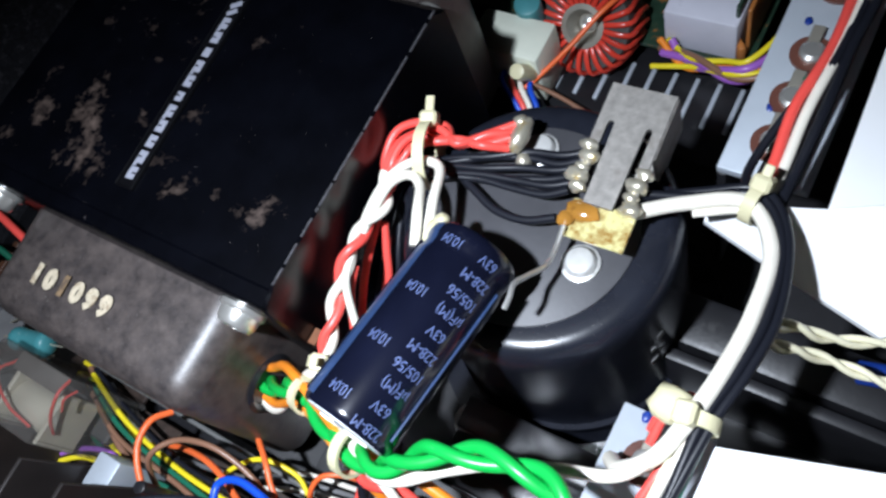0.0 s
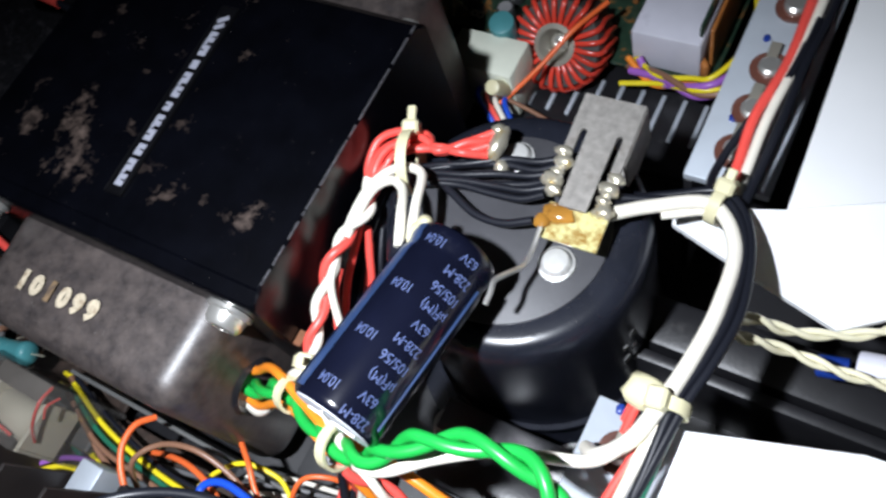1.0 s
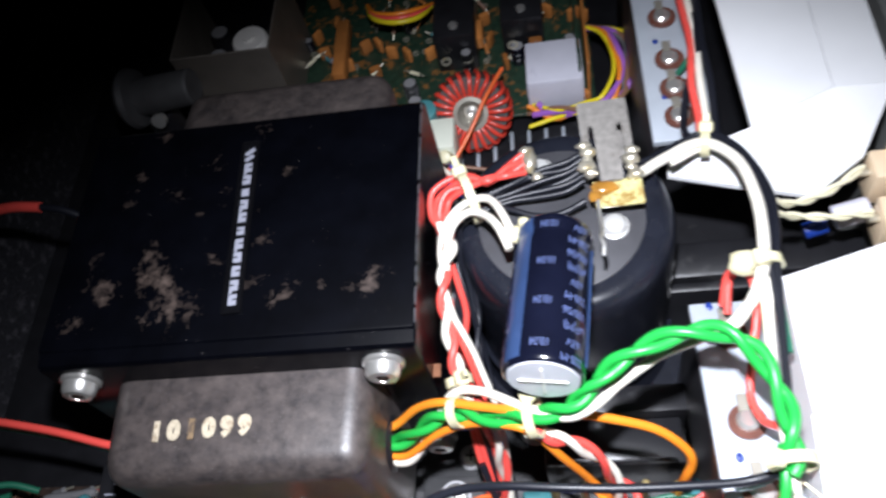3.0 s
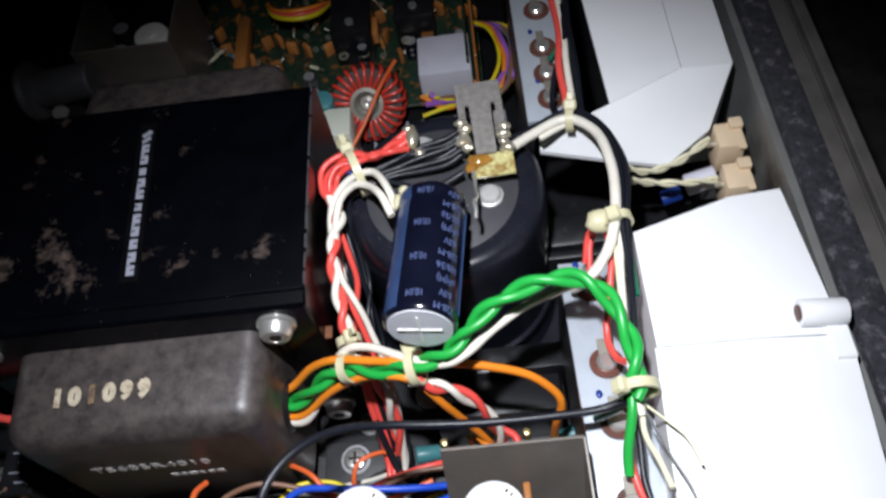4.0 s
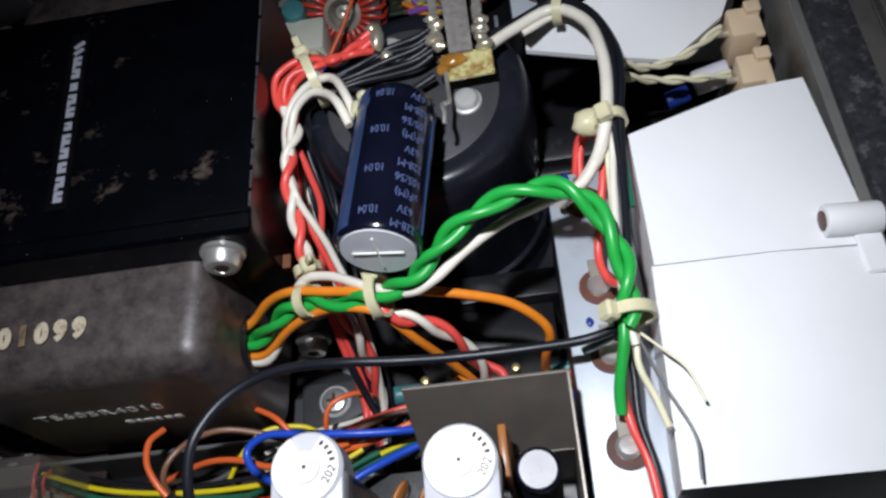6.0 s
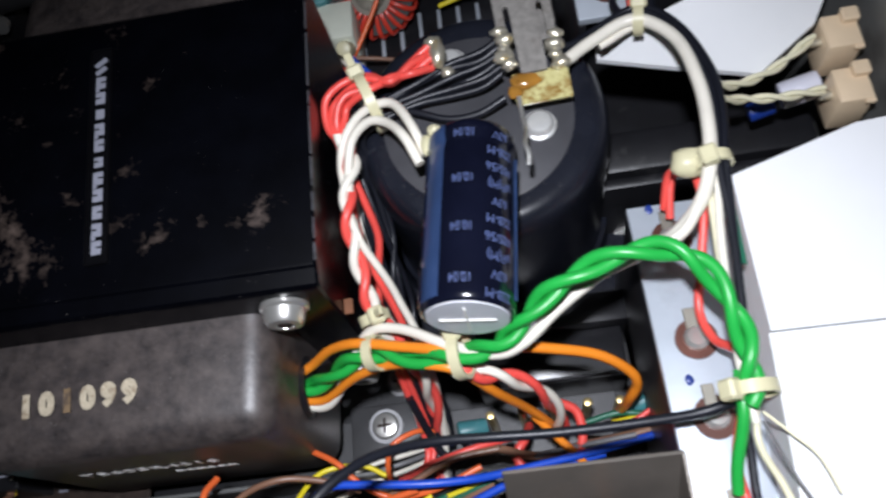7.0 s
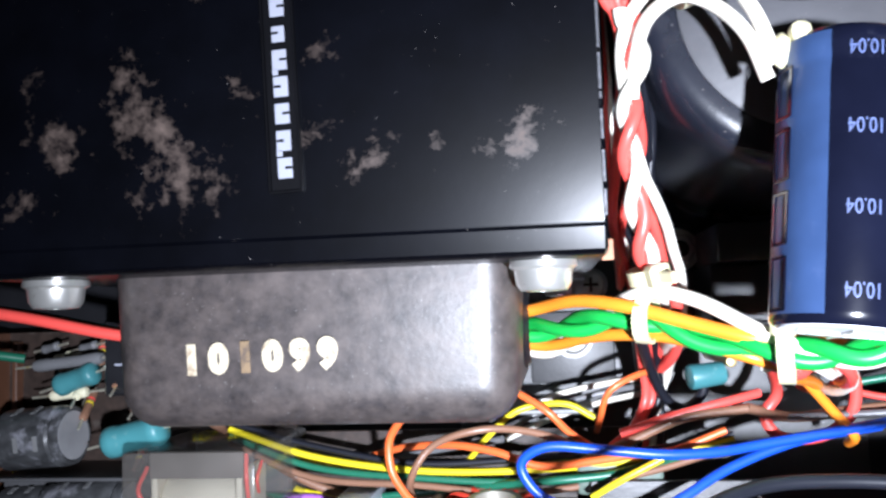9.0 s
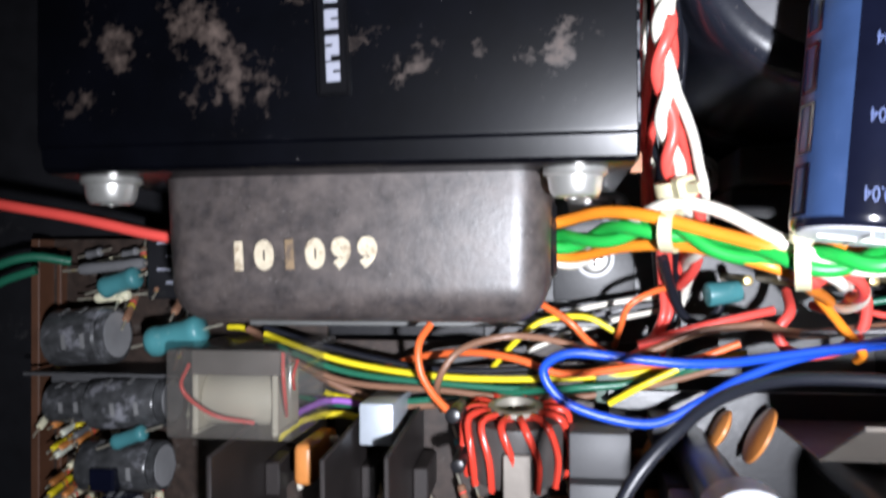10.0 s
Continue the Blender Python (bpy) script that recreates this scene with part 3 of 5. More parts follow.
for i in range(5):
    a = radians(-14 - (i % 2) * 5)
    rbox(bars, (0, 0, 0), (0.0004, (0.0026, 0.0016, 0.0022)[i % 3], (0.0034, 0.0022, 0.003)[i % 3]), 0, 1, Matrix.Translation((CX + 0.0381 * math.cos(a), CY + 0.0381 * math.sin(a), 0.064 - i * 0.0050)) @ pose(0, 0, 0, 0, 0, math.degrees(a)))
part("print", bars, PRINT_DIM, can)
for x, y in ((0.0935, 0.0440), (0.0285, 0.0015)):
    nut = thing("hex_bolt", "bright hex bolt with washer in the can's black flange", "bolt", "bolts of the can")
    nut.location = (x, y, 0.0024)
    part("washer", lathe(B(), [(0, 0), (0.0066, 0), (0.0066, 0.001), (0, 0.001)], 28), BRIGHT, nut)
    part("head", lathe(B(), [(0.0052, 0.001), (0.0052, 0.0040), (0.0045, 0.0046), (0.0026, 0.0046)], 6), BRIGHT, nut)
    part("stud", lathe(B(), [(0.0027, 0.001), (0.0027, 0.0054), (0.0022, 0.0058), (0, 0.0058)], 16), CORE, nut)
for x, y in ((0.0637, 0.0408), (0.0402, 0.0668)):
    s = thing("terminal_screw", "bright round terminal screw on the grey disc", "screw", "terminal screws")
    s.location = (x, y, 0.0893)
    part("head", lathe(B(), [(0, 0), (0.0050, 0), (0.0050, 0.0008), (0.0042, 0.0011), (0.0040, 0.0022), (0.0033, 0.0029), (0.0016, 0.0032), (0, 0.0031)], 28), SILVER, s)

# ---- slotted terminal bracket over the can ----
br = thing("terminal_bracket", "grey tinned slotted bracket with soldered amber board", "bracket")
mb = Matrix.Translation((0.0630, 0.0848, 0.1022)) @ pose(0, 0, 0, 4.2, 0, 2)
b = B()
outline = [(-0.0083, 0), (0.0083, 0), (0.0083, -0.0300), (0.0058, -0.0304)]
outline += [(0.0058, -0.0112), (0.0055, -0.0102), (0.0047, -0.0100), (0.0041, -0.0108), (0.0038, -0.0325)]
outline += [(-0.0036, -0.0325), (-0.0039, -0.0108), (-0.0045, -0.0100), (-0.0053, -0.0102), (-0.0056, -0.0112), (-0.0057, -0.0304), (-0.0083, -0.0300)]
face = b.faces.new([b.verts.new(mb @ Vector((x, y, 0.00055))) for x, y in outline])
ext = bmesh.ops.extrude_face_region(b, geom=[face])
bmesh.ops.translate(b, verts=[v for v in ext["geom"] if isinstance(v, bmesh.types.BMVert)], vec=mb.to_3x3() @ Vector((0, 0, -0.0011)))
rbox(b, (0.0082, -0.0086, -0.0082), (0.0010, 0.0172, 0.0160), 0.0002, 1, mb)
rbox(b, (0.006, -0.0086, -0.0112), (0.0055, 0.0150, 0.0010), 0.0002, 1, mb)
part("plate", b, TIN, br, "grained grey tinned steel plate", 25)
part("board", rbox(B(), (0.0016, -0.0365, -0.0016), (0.0160, 0.0100, 0.0012), 0.0002, 1, mb), FLUX, br, "amber board glazed with flux")
fl = blob(B(), mb @ Vector((-0.003, -0.0345, -0.0004)), 0.0034, (1.3, 0.8, 0.35), 3)
blob(fl, mb @ Vector((-0.0062, -0.0375, -0.0004)), 0.0022, (1, 1, 0.5), 5)
part("flux_drop", fl, RESIN, br, "brown glassy flux")
for sx, ys in ((-1, (-0.0178, -0.0206, -0.0238, -0.0262, -0.0290)), (1, (-0.0215, -0.0250, -0.0282, -0.0312))):
    for i, y in enumerate(ys):
        k = (1.0, 1.25, 0.85, 1.3, 1.05)[i]
        part("solder_joint", blob(B(), mb @ Vector((sx * 0.0072 + 0.0007 * math.sin(i * 2.2 + sx), y, 0.0002)), 0.0021 * k, (1.15, 0.8, 0.75), i + 7 * sx, 0.42), SOLDER, br, "", 60)
lead = glide([(0.0588, 0.0450, 0.1000), (0.0590, 0.0395, 0.0985), (0.0592, 0.0340, 0.0998), (0.0585, 0.0280, 0.1065), (0.0581, 0.0240, 0.1108), (0.0587, 0.0208, 0.1112), (0.0584, 0.0181, 0.1100)])
part("lead", tube(B(), lead, 0.0007, 8), BRIGHT, br, "bent tinned lead")

# ---- large electrolytic capacitor ----
cap = thing("capacitor", "large dark blue electrolytic capacitor lying across the can", "capacitor")
FRONT, BACK = Vector((0.0382, -0.0203, 0.1108)), Vector((0.0444, 0.0297, 0.1058))
LEN = (BACK - FRONT).length
ez = (BACK - FRONT).normalized()
ex = (Vector((1, 0, 0)) - ez * ez.x).normalized()
ey = ez.cross(ex)
mcap = Matrix((ex, ey, ez)).transposed().to_4x4()
mcap.translation = FRONT
R = 0.0117
part("sleeve", lathe(B(), [(R * 0.86, 0.0004), (R * 0.93, -0.0002), (R * 0.985, 0.0006), (R, 0.002), (R, LEN - 0.0085), (R * 0.955, LEN - 0.0068), (R * 0.955, LEN - 0.0052), (R, LEN - 0.0036), (R * 0.985, LEN - 0.0012), (R * 0.9, LEN), (0, LEN)], 64, mcap), SLEEVE, cap, "glossy blue-black plastic sleeve", 50)
disc = lathe(B(), [(R * 0.90, 0.0012), (R * 0.87, -0.0004), (R * 0.5, -0.0005), (0, -0.0006)], 48, mcap)
disc_ob = part("end_disc", disc, END_DISC, cap, "grey aluminium end with cross-shaped vent", 60)
cross = rbox(B(), (0, 0, -0.0008), (R * 1.2, 0.0006, 0.0005), 0.0001, 1, mcap)
rbox(cross, (0, 0, -0.0008), (0.0006, R * 1.2, 0.0005), 0.0001, 1, mcap)
part("vent_cross", cross, CERAMIC, disc_ob)


def on_cap(angle, along, lift=0.0):
    """A frame on the sleeve: x round it, y towards the front end, z outward. angle: degrees from the top towards the far side."""
    a = radians(angle)
    up = -ey if ey.z < 0 else ey
    out = up * math.cos(a) + ex * math.sin(a)
    y = -ez
    x = y.cross(out)
    m = Matrix((x, y, out)).transposed().to_4x4()
    m.translation = FRONT + ez * along + out * (R + lift)
    return m


stripe = B()
a0, a1, k = -92, -30, 16
top_row = []
for i in range(k + 1):
    a = a0 + (a1 - a0) * i / k
    top_row.append([stripe.verts.new(on_cap(a, s, 0.0001 + lift).translation) for s, lift in ((0.0014, -0.0001), (0.002, 0), (LEN * 0.32, 0), (LEN * 0.66, 0), (LEN - 0.0085, 0), (LEN - 0.0068, -R * 0.045), (LEN - 0.0052, -R * 0.045), (LEN - 0.0036, 0), (LEN - 0.0012, -R * 0.015))])
for p, q in zip(top_row, top_row[1:]):
    for j in range(8):
        stripe.faces.new((p[j], p[j + 1], q[j + 1], q[j]))
stripe_ob = part("polarity_stripe", stripe, STRIPE, cap, "mid-blue polarity stripe with dark dashes", 60)
for i in range(4):
    m = on_cap(-74, 0.0065 + i * 0.0112, 0.00012)
    d = rbox(B(), (-0.0020, 0, 0), (0.0009, 0.0092, 0.0003), 0.0001, 1, m)
    rbox(d, (0.0020, 0, -0.0001), (0.0006, 0.0092, 0.0003), 0.0001, 1, m)
    rbox(d, (0, 0.0044, 0), (0.0044, 0.0006, 0.0003), 0.0001, 1, m)
    rbox(d, (0, -0.0044, 0), (0.0044, 0.0006, 0.0003), 0.0001, 1, m)
    part("dash", d, SLEEVE, stripe_ob)
for i in range(4):
    writing("print", "10.04", 0.0036, on_cap(-3, 0.0055 + i * 0.0135, 0.00008), PRINT_BLUE, cap, R, 0.72)
lines = ("63V", "228-M", "105/56", "\u00b5F(M)")
for i in range(10):
    writing("print", lines[i % 4] if i else "63V", 0.0035, on_cap(45, LEN - 0.0045 - i * 0.0049, 0.00008), PRINT_BLUE, cap, R, 0.85)
seam = tube(B(), [on_cap(80, s, 0.0002).translation for s in np.linspace(0.003, LEN - 0.008, 12)], 0.00035, 6)
part("sleeve_seam", seam, STRIPE, cap)
neg = blob(B(), on_cap(-78, LEN - 0.002, 0.0004).translation, 0.0024, (0.8, 1.3, 0.8), 4)
blob(neg, on_cap(-62, LEN + 0.0005, -0.001).translation, 0.002, (1, 1, 1), 8)
part("solder_tag", neg, NYLON, cap, "cream sleeved solder tag")


# ---- heat sink strips with transistor screws ----
def strip_z(y):
    return 0.0776 - 0.11 * (y - 0.016)


def heat_strip(name, y0, y1, zfun, x0, x1, holes, label):
    s = thing(name, label, "heat sink", "heat sink strips")
    slope = math.degrees(math.atan2(zfun(y1) - zfun(y0), y1 - y0))
    length = math.hypot(y1 - y0, zfun(y1) - zfun(y0))
    m = Matrix.Translation(((x0 + x1) / 2, (y0 + y1) / 2, (zfun(y0) + zfun(y1)) / 2)) @ pose(0, 0, 0, slope if y1 > y0 else slope + 180, 0, 0)
    w = x1 - x0
    p = rbox(B(), (0, 0, -0.0015), (w, length, 0.003), 0.0004, 2, m)
    part("plate", p, ALU, s, "pale blue-grey aluminium plate", 30)
    # Side of the same strip, coloured black for the shade on it.
    part("flange", rbox(B(), (-w / 2 + 0.0014, 0, -0.0335), (0.0026, length, 0.060), 0.0006, 2, m), FLOOR, s, "flange coloured black for its shade")
    for i, y in enumerate(holes):
        at = Vector((x0 + w * 0.46, y, zfun(y)))
        tilt = Matrix.Translation(at) @ pose(0, 0, 0, slope, 0, 0)
        ring = part("insulating_washer", lathe(B(), [(0.0028, 0.0002), (0.0028, 0.0011), (0.0056, 0.0011), (0.0056, 0.0002)], 28, tilt), MICA, s, "brown insulating washer")
        part("screw_head", lathe(B(), [(0, 0.0002), (0.0033, 0.0002), (0.0033, 0.0022), (0.0024, 0.003), (0, 0.0031)], 20, tilt), BRIGHT, ring)
        lug = rbox(B(), (-0.0006, 0.0052, 0.0022), (0.0032, 0.0062, 0.0006), 0.0002, 1, tilt)
        part("solder_lug", lug, DULL_TIN, ring)
        if i % 2 == 0:
            dab = blob(B(), tilt @ Vector((-0.0042, 0.0105, 0.0004)), 0.0011, (1.0, 1.3, 0.4), i + 2)
            part("varnish_dab", dab, DKBLUE, s, "blue locking varnish")
    return s


heat_strip("heat_sink_strip", -0.090, 0.0160, strip_z, 0.0850, 0.1075, (0.004, -0.026, -0.047, -0.073), "pale blue-grey aluminium heat sink strip with brown washers")
heat_strip("heat_sink_strip", 0.0825, 0.215, lambda y: 0.079, 0.0820, 0.1055, (0.093, 0.107, 0.122, 0.145, 0.170), "pale blue-grey aluminium heat sink strip, wired")

# ---- white folded covers ----
wc = thing("white_cover", "white folded cover with seam and rolled tab over heat sink", "cover")
part("rear_panel", slab(B(), [[(0.1088, 0.0102, 0.1028), (0.1420, 0.0196, 0.1034), (0.1372, -0.0322, 0.1052), (0.1082, -0.0314, 0.1040)],
                              [(0.1420, 0.0196, 0.1034), (0.1588, 0.0208, 0.1030), (0.1625, -0.0328, 0.1036), (0.1372, -0.0322, 0.1052)]], 0.095), WHITE_COVER, wc, "", 8)
part("front_panel", slab(B(), [[(0.1074, -0.0320, 0.1046), (0.1376, -0.0328, 0.1060), (0.1290, -0.0872, 0.1060), (0.1040, -0.0870, 0.1046)],
                               [(0.1376, -0.0328, 0.1060), (0.1640, -0.0334, 0.1036), (0.1600, -0.0868, 0.1036), (0.1290, -0.0872, 0.1060)]], 0.095), WHITE_COVER, wc, "", 8)
tab = cyl(B(), (0.1505, -0.0262, 0.1062), (0.1640, -0.0268, 0.1056), 0.0042, n=24, bevel=0.0004)
rbox(tab, (0.1606, -0.034, 0.1040), (0.0066, 0.014, 0.0022), 0.0006, 1)
part("rolled_tab", tab, WHITE_COVER, wc, "white rolled tab with rivet hole")
part("rivet", lathe(B(), [(0.0026, 0), (0.0026, 0.0005), (0.0012, 0.0008), (0, 0.0008)], 16, Matrix.Translation((0.1505, -0.0262, 0.1062)) @ pose(0, 0, 0, 0, -90, 0)), MICA, wc)
wu = thing("white_cover", "white folded cover with bent front flap over heat sink", "cover")
part("top_panel", slab(B(), [[(0.1115, 0.0700, 0.0985), (0.1402, 0.0830, 0.0990), (0.141, 0.235, 0.1005), (0.1065, 0.235, 0.0990)]], 0.0016), WHITE_COVER, wu, "", 8)
part("side_panel", slab(B(), [[(0.1406, 0.0830, 0.0987), (0.1595, 0.0828, 0.0985), (0.161, 0.235, 0.1000), (0.1414, 0.235, 0.1001)]], 0.06), WHITE_COVER, wu, "", 8)
part("front_flap", slab(B(), [[(0.1113, 0.0699, 0.0983), (0.0850, 0.0700, 0.0830), (0.0850, 0.0662, 0.0802), (0.1070, 0.0592, 0.0802)],
                              [(0.1113, 0.0699, 0.0983), (0.1070, 0.0592, 0.0802), (0.1310, 0.0522, 0.0802), (0.1402, 0.0829, 0.0988)],
                              [(0.1402, 0.0829, 0.0988), (0.1310, 0.0522, 0.0802), (0.1490, 0.0640, 0.0840), (0.1595, 0.0827, 0.0983)]], 0.002), WHITE_COVER, wu, "", 8)

# ---- wire connectors on the side wall ----
for y, dz in ((0.0600, 0.004), (0.0440, 0.0)):
    c = thing("spade_connector", "beige plastic wire connector on the grey side wall", "connector", "wall connectors")
    c.location, c.scale = (0.1550, y - 0.001, 0.074 + dz), (0.82, 0.9, 0.8)
    k = rbox(B(), (0, 0, 0), (0.012, 0.0125, 0.020), 0.0008, 2)
    rbox(k, (0.0035, 0.0045, 0.0105), (0.006, 0.005, 0.005), 0.0006, 1)
    rbox(k, (0.0045, -0.003, 0.0085), (0.0035, 0.0085, 0.002), 0.0004, 1)
    part("housing", k, BEIGE, c)
    part("terminal", cyl(B(), (-0.010, 0, 0.004), (-0.0055, 0, 0.004), 0.0016, n=12), SOLDER, c, "tarnished brass terminal")
rel = thing("white_capacitor", "small white cylindrical part wired between the connectors", "capacitor")
part("body", cyl(B(), (0.1385, 0.0490, 0.070), (0.1500, 0.0500, 0.073), 0.0042, n=22, bevel=0.0008), PAPER, rel)
part("blue_sleeve", cyl(B(), (0.1300, 0.0480, 0.064), (0.1375, 0.0490, 0.066), 0.0030, n=18, bevel=0.0006), DKBLUE, rel, "dark blue sleeve")
frame_black = thing("support_bar", "black ridged plastic support bar between the can and the wall", "bracket")
part("bar", rbox(B(), (0.115, 0.052, 0.022), (0.085, 0.016, 0.044), 0.002, 2), FLOOR, frame_black)
part("ridge", rbox(B(), (0.115, 0.0405, 0.018), (0.085, 0.004, 0.05), 0.001, 2), FLOOR, frame_black)
blk = thing("terminal_block", "black moulded terminal block on the chassis floor", "terminal block")
part("body", rbox(B(), (0.0580, -0.0130, 0.0140), (0.050, 0.017, 0.028), 0.0008, 2), BLACK_PLASTIC, blk)
part("step", rbox(B(), (0.0610, 0.0010, 0.0170), (0.054, 0.0105, 0.034), 0.0008, 2), BLACK_PLASTIC, blk)
part("lip", rbox(B(), (0.0570, -0.0208, 0.0154), (0.046, 0.0012, 0.0310), 0.0004, 1), BLACK_PLASTIC, blk)
part("lip", rbox(B(), (0.0875, 0.0060, 0.0180), (0.0012, 0.028, 0.036), 0.0004, 1), BLACK_PLASTIC, blk)
for i in range(5):
    part("solder_post", cyl(B(), (0.036 + i * 0.0105, -0.0305, 0.0), (0.036 + i * 0.0105, -0.0305, 0.034 + 0.003 * (i % 2)), 0.0015, n=12, bevel=0.0004), BRASS, blk, "tarnished brass post")
screw("floor_screw", (-0.0042, -0.0242, 0.0024), 0.0050, "bright cross-head screw with washer in black foot tab", group="floor screws")
screw("floor_screw", (0.0020, -0.0080, 0.0), 0.0042, "bright cross-head screw with washer on the floor", group="floor screws")
screw("floor_screw", (0.0945, -0.0215, 0.0), 0.0042, "bright cross-head screw beside the black block", group="floor screws")

# ---- capacitor and can harness: red, white and black leads ----
h1 = thing("wire_harness", "red, white and black leads tied beside the can", "wiring")
LUMP = Vector((0.0362, 0.0640, 0.0982))
for i in range(4):
    k = i / 3
    up = (0.0012, -0.0006, 0.0010, -0.0010)[i]
    loop = [LUMP + Vector((-0.001, 0.0035 - 0.0065 * k, up)), (0.0295, 0.0635 - 0.0055 * k, 0.0995 - up), (0.0230, 0.0600 - 0.0040 * (1 - k) - 0.002 * k, 0.1000 + up),
            (0.0165, 0.0610 - 0.0062 * k, 0.0995 - up), (0.0095, 0.0598 - 0.0068 * k, 0.0980 + up), (0.0030 + 0.0048 * k, 0.0555 - 0.0060 * k, 0.0965 + up), (0.0026 + 0.0042 * k, 0.0475 - 0.0020 * k, 0.0950)]
    if i == 1:
        loop += [(0.0048 + 0.003 * k, 0.0400, 0.0935), (0.0042 + i * 0.002, 0.0310, 0.088), (0.0035 + i * 0.002, 0.0180, 0.078), (0.0050, 0.006, 0.062), (0.008, -0.004, 0.05)]
    else:
        loop += [(0.0066 + 0.002 * k, 0.0420, 0.0945)]
    wire(h1, RED, loop, 0.0012)
twist_path = [(0.0062, 0.0440, 0.0955), (0.0092, 0.0370, 0.0955), (0.0075, 0.0285, 0.0945), (0.0066, 0.0200, 0.0935), (0.0072, 0.0105, 0.0905), (0.0086, 0.0015, 0.0865), (0.0104, -0.0070, 0.0840), (0.0150, -0.0140, 0.0780), (0.0185, -0.0200, 0.062), (0.0195, -0.0250, 0.045), (0.0190, -0.0330, 0.028), (0.0170, -0.0430, 0.018)]
pair(h1, (RED, WHITE), twist_path, 0.0014, 0.00135, 5.2, 0.2)
wire(h1, WHITE, [(0.0300, 0.0245, 0.1075), (0.0265, 0.0330, 0.1085), (0.0215, 0.0405, 0.1045), (0.0160, 0.0430, 0.1025), (0.0105, 0.0400, 0.0995), (0.0082, 0.0330, 0.0965), (0.0075, 0.026, 0.0945)], 0.0014)
wire(h1, WHITE, [(0.0318, 0.0275, 0.1070), (0.0285, 0.0370, 0.1075), (0.0240, 0.0465, 0.1035), (0.0190, 0.0485, 0.1020), (0.0125, 0.0470, 0.0995), (0.0075, 0.0420, 0.0965), (0.0058, 0.0350, 0.0945), (0.0065, 0.025, 0.0935)], 0.0014)
wire(h1, WHITE, [(0.0068, 0.0200, 0.0925), (0.0085, 0.0140, 0.0925), (0.0098, 0.0105, 0.0900), (0.0122, 0.0065, 0.0860), (0.0148, 0.0020, 0.0800), (0.0168, -0.0030, 0.0740), (0.0190, -0.0085, 0.0680), (0.0205, -0.0160, 0.058), (0.0210, -0.0240, 0.044), (0.0200, -0.0340, 0.028), (0.0180, -0.0450, 0.018)], 0.0012)
wire(h1, RED, [(0.0080, 0.0180, 0.0900), (0.0090, 0.0115, 0.0870), (0.0118, 0.0035, 0.0800), (0.0138, -0.0015, 0.0740), (0.0155, -0.0070, 0.0670), (0.0165, -0.0160, 0.056), (0.0175, -0.0240, 0.042), (0.0165, -0.0340, 0.026), (0.0150, -0.0460, 0.018)], 0.0012)
wire(h1, RED, [(0.0080, 0.0330, 0.0880), (0.0098, 0.0270, 0.082), (0.0112, 0.0200, 0.074), (0.0090, 0.012, 0.066), (0.0070, 0.002, 0.056), (0.0080, -0.010, 0.040)], 0.0012)
for i in range(6):
    y0 = 0.0665 - i * 0.0023
    z0 = 0.0965 - 0.0007 * (i % 2)
    bow = 0.0035 * math.sin(i * 1.7)
    wire(h1, BLACKW, [(0.0550, y0, 0.0975), (0.0490, y0 - 0.0025, z0), (0.0400, y0 - 0.0040 + bow * 0.3, z0 - 0.001), (0.0300, 0.0580 - i * 0.0016 + bow * 0.5, z0 - 0.0015), (0.0200, 0.0545 - i * 0.0012, 0.0940), (0.0120, 0.0500 - i * 0.0010, 0.0915), (0.0080 + bow * 0.4 + i * 0.0006, 0.0400, 0.0840), (0.0085 + ((i * 37) % 6) * 0.0012, 0.0240, 0.0700 - bow), (0.0080 + ((i * 29 + 2) % 6) * 0.0016, 0.0080, 0.0560 + bow * 2), (0.0110 + ((i * 17) % 6) * 0.0014, -0.0100, 0.0400 - bow), (0.0150 + i * 0.001, -0.0220, 0.0250), (0.016 + i * 0.001, -0.036, 0.016)], 0.00105)
wire(h1, BLACKW, [(0.0550, 0.0475, 0.0965), (0.0470, 0.0448, 0.0945), (0.0380, 0.0452, 0.0935), (0.0290, 0.0490, 0.0935), (0.0200, 0.0525, 0.0925), (0.0130, 0.0500, 0.0900)], 0.00115)
sol = blob(B(), LUMP + Vector((0.0010, 0.0010, 0.0004)), 0.0034, (0.75, 1.5, 0.9), 2)
blob(sol, LUMP + Vector((-0.0004, 0.0042, 0.0012)), 0.0022, (1, 0.9, 0.9), 6)
blob(sol, LUMP + Vector((0.0032, -0.0040, -0.0034)), 0.0022, (1, 1, 1), 9)
part("solder_lump", sol, SOLDER, h1, "bright lumpy solder joint", 60)
cable_tie(h1, (0.0162, 0.0515, 0.0985), (1, 0.35, 0), 0.0088, (0, 1, 0.42), 0.0055, 0.95)
cable_tie(h1, (0.0102, -0.0085, 0.0830), (0.25, -1, -0.2), 0.0036, (0.25, 0.25, 1), 0.006)

# ---- transformer lead harness: green, orange and white leads ----
h2 = thing("wire_harness", "green, orange and white transformer leads, tied and twisted", "wiring")
pair(h2, (GREEN, GREEN), [(-0.0230, -0.0195, 0.058), (-0.0130, -0.0200, 0.0620), (-0.0030, -0.0185, 0.0720), (0.0070, -0.0172, 0.0795), (0.0190, -0.0215, 0.0850), (0.0330, -0.0245, 0.0930), (0.0430, -0.0250, 0.0990), (0.0500, -0.0220, 0.1045), (0.0590, -0.0165, 0.1105), (0.0710, -0.0125, 0.1150), (0.0840, -0.0118, 0.1170), (0.0935, -0.0170, 0.1160), (0.0990, -0.0290, 0.1130), (0.1000, -0.0400, 0.1105), (0.0990, -0.0480, 0.1070)], 0.0016, 0.0016, 6.2)
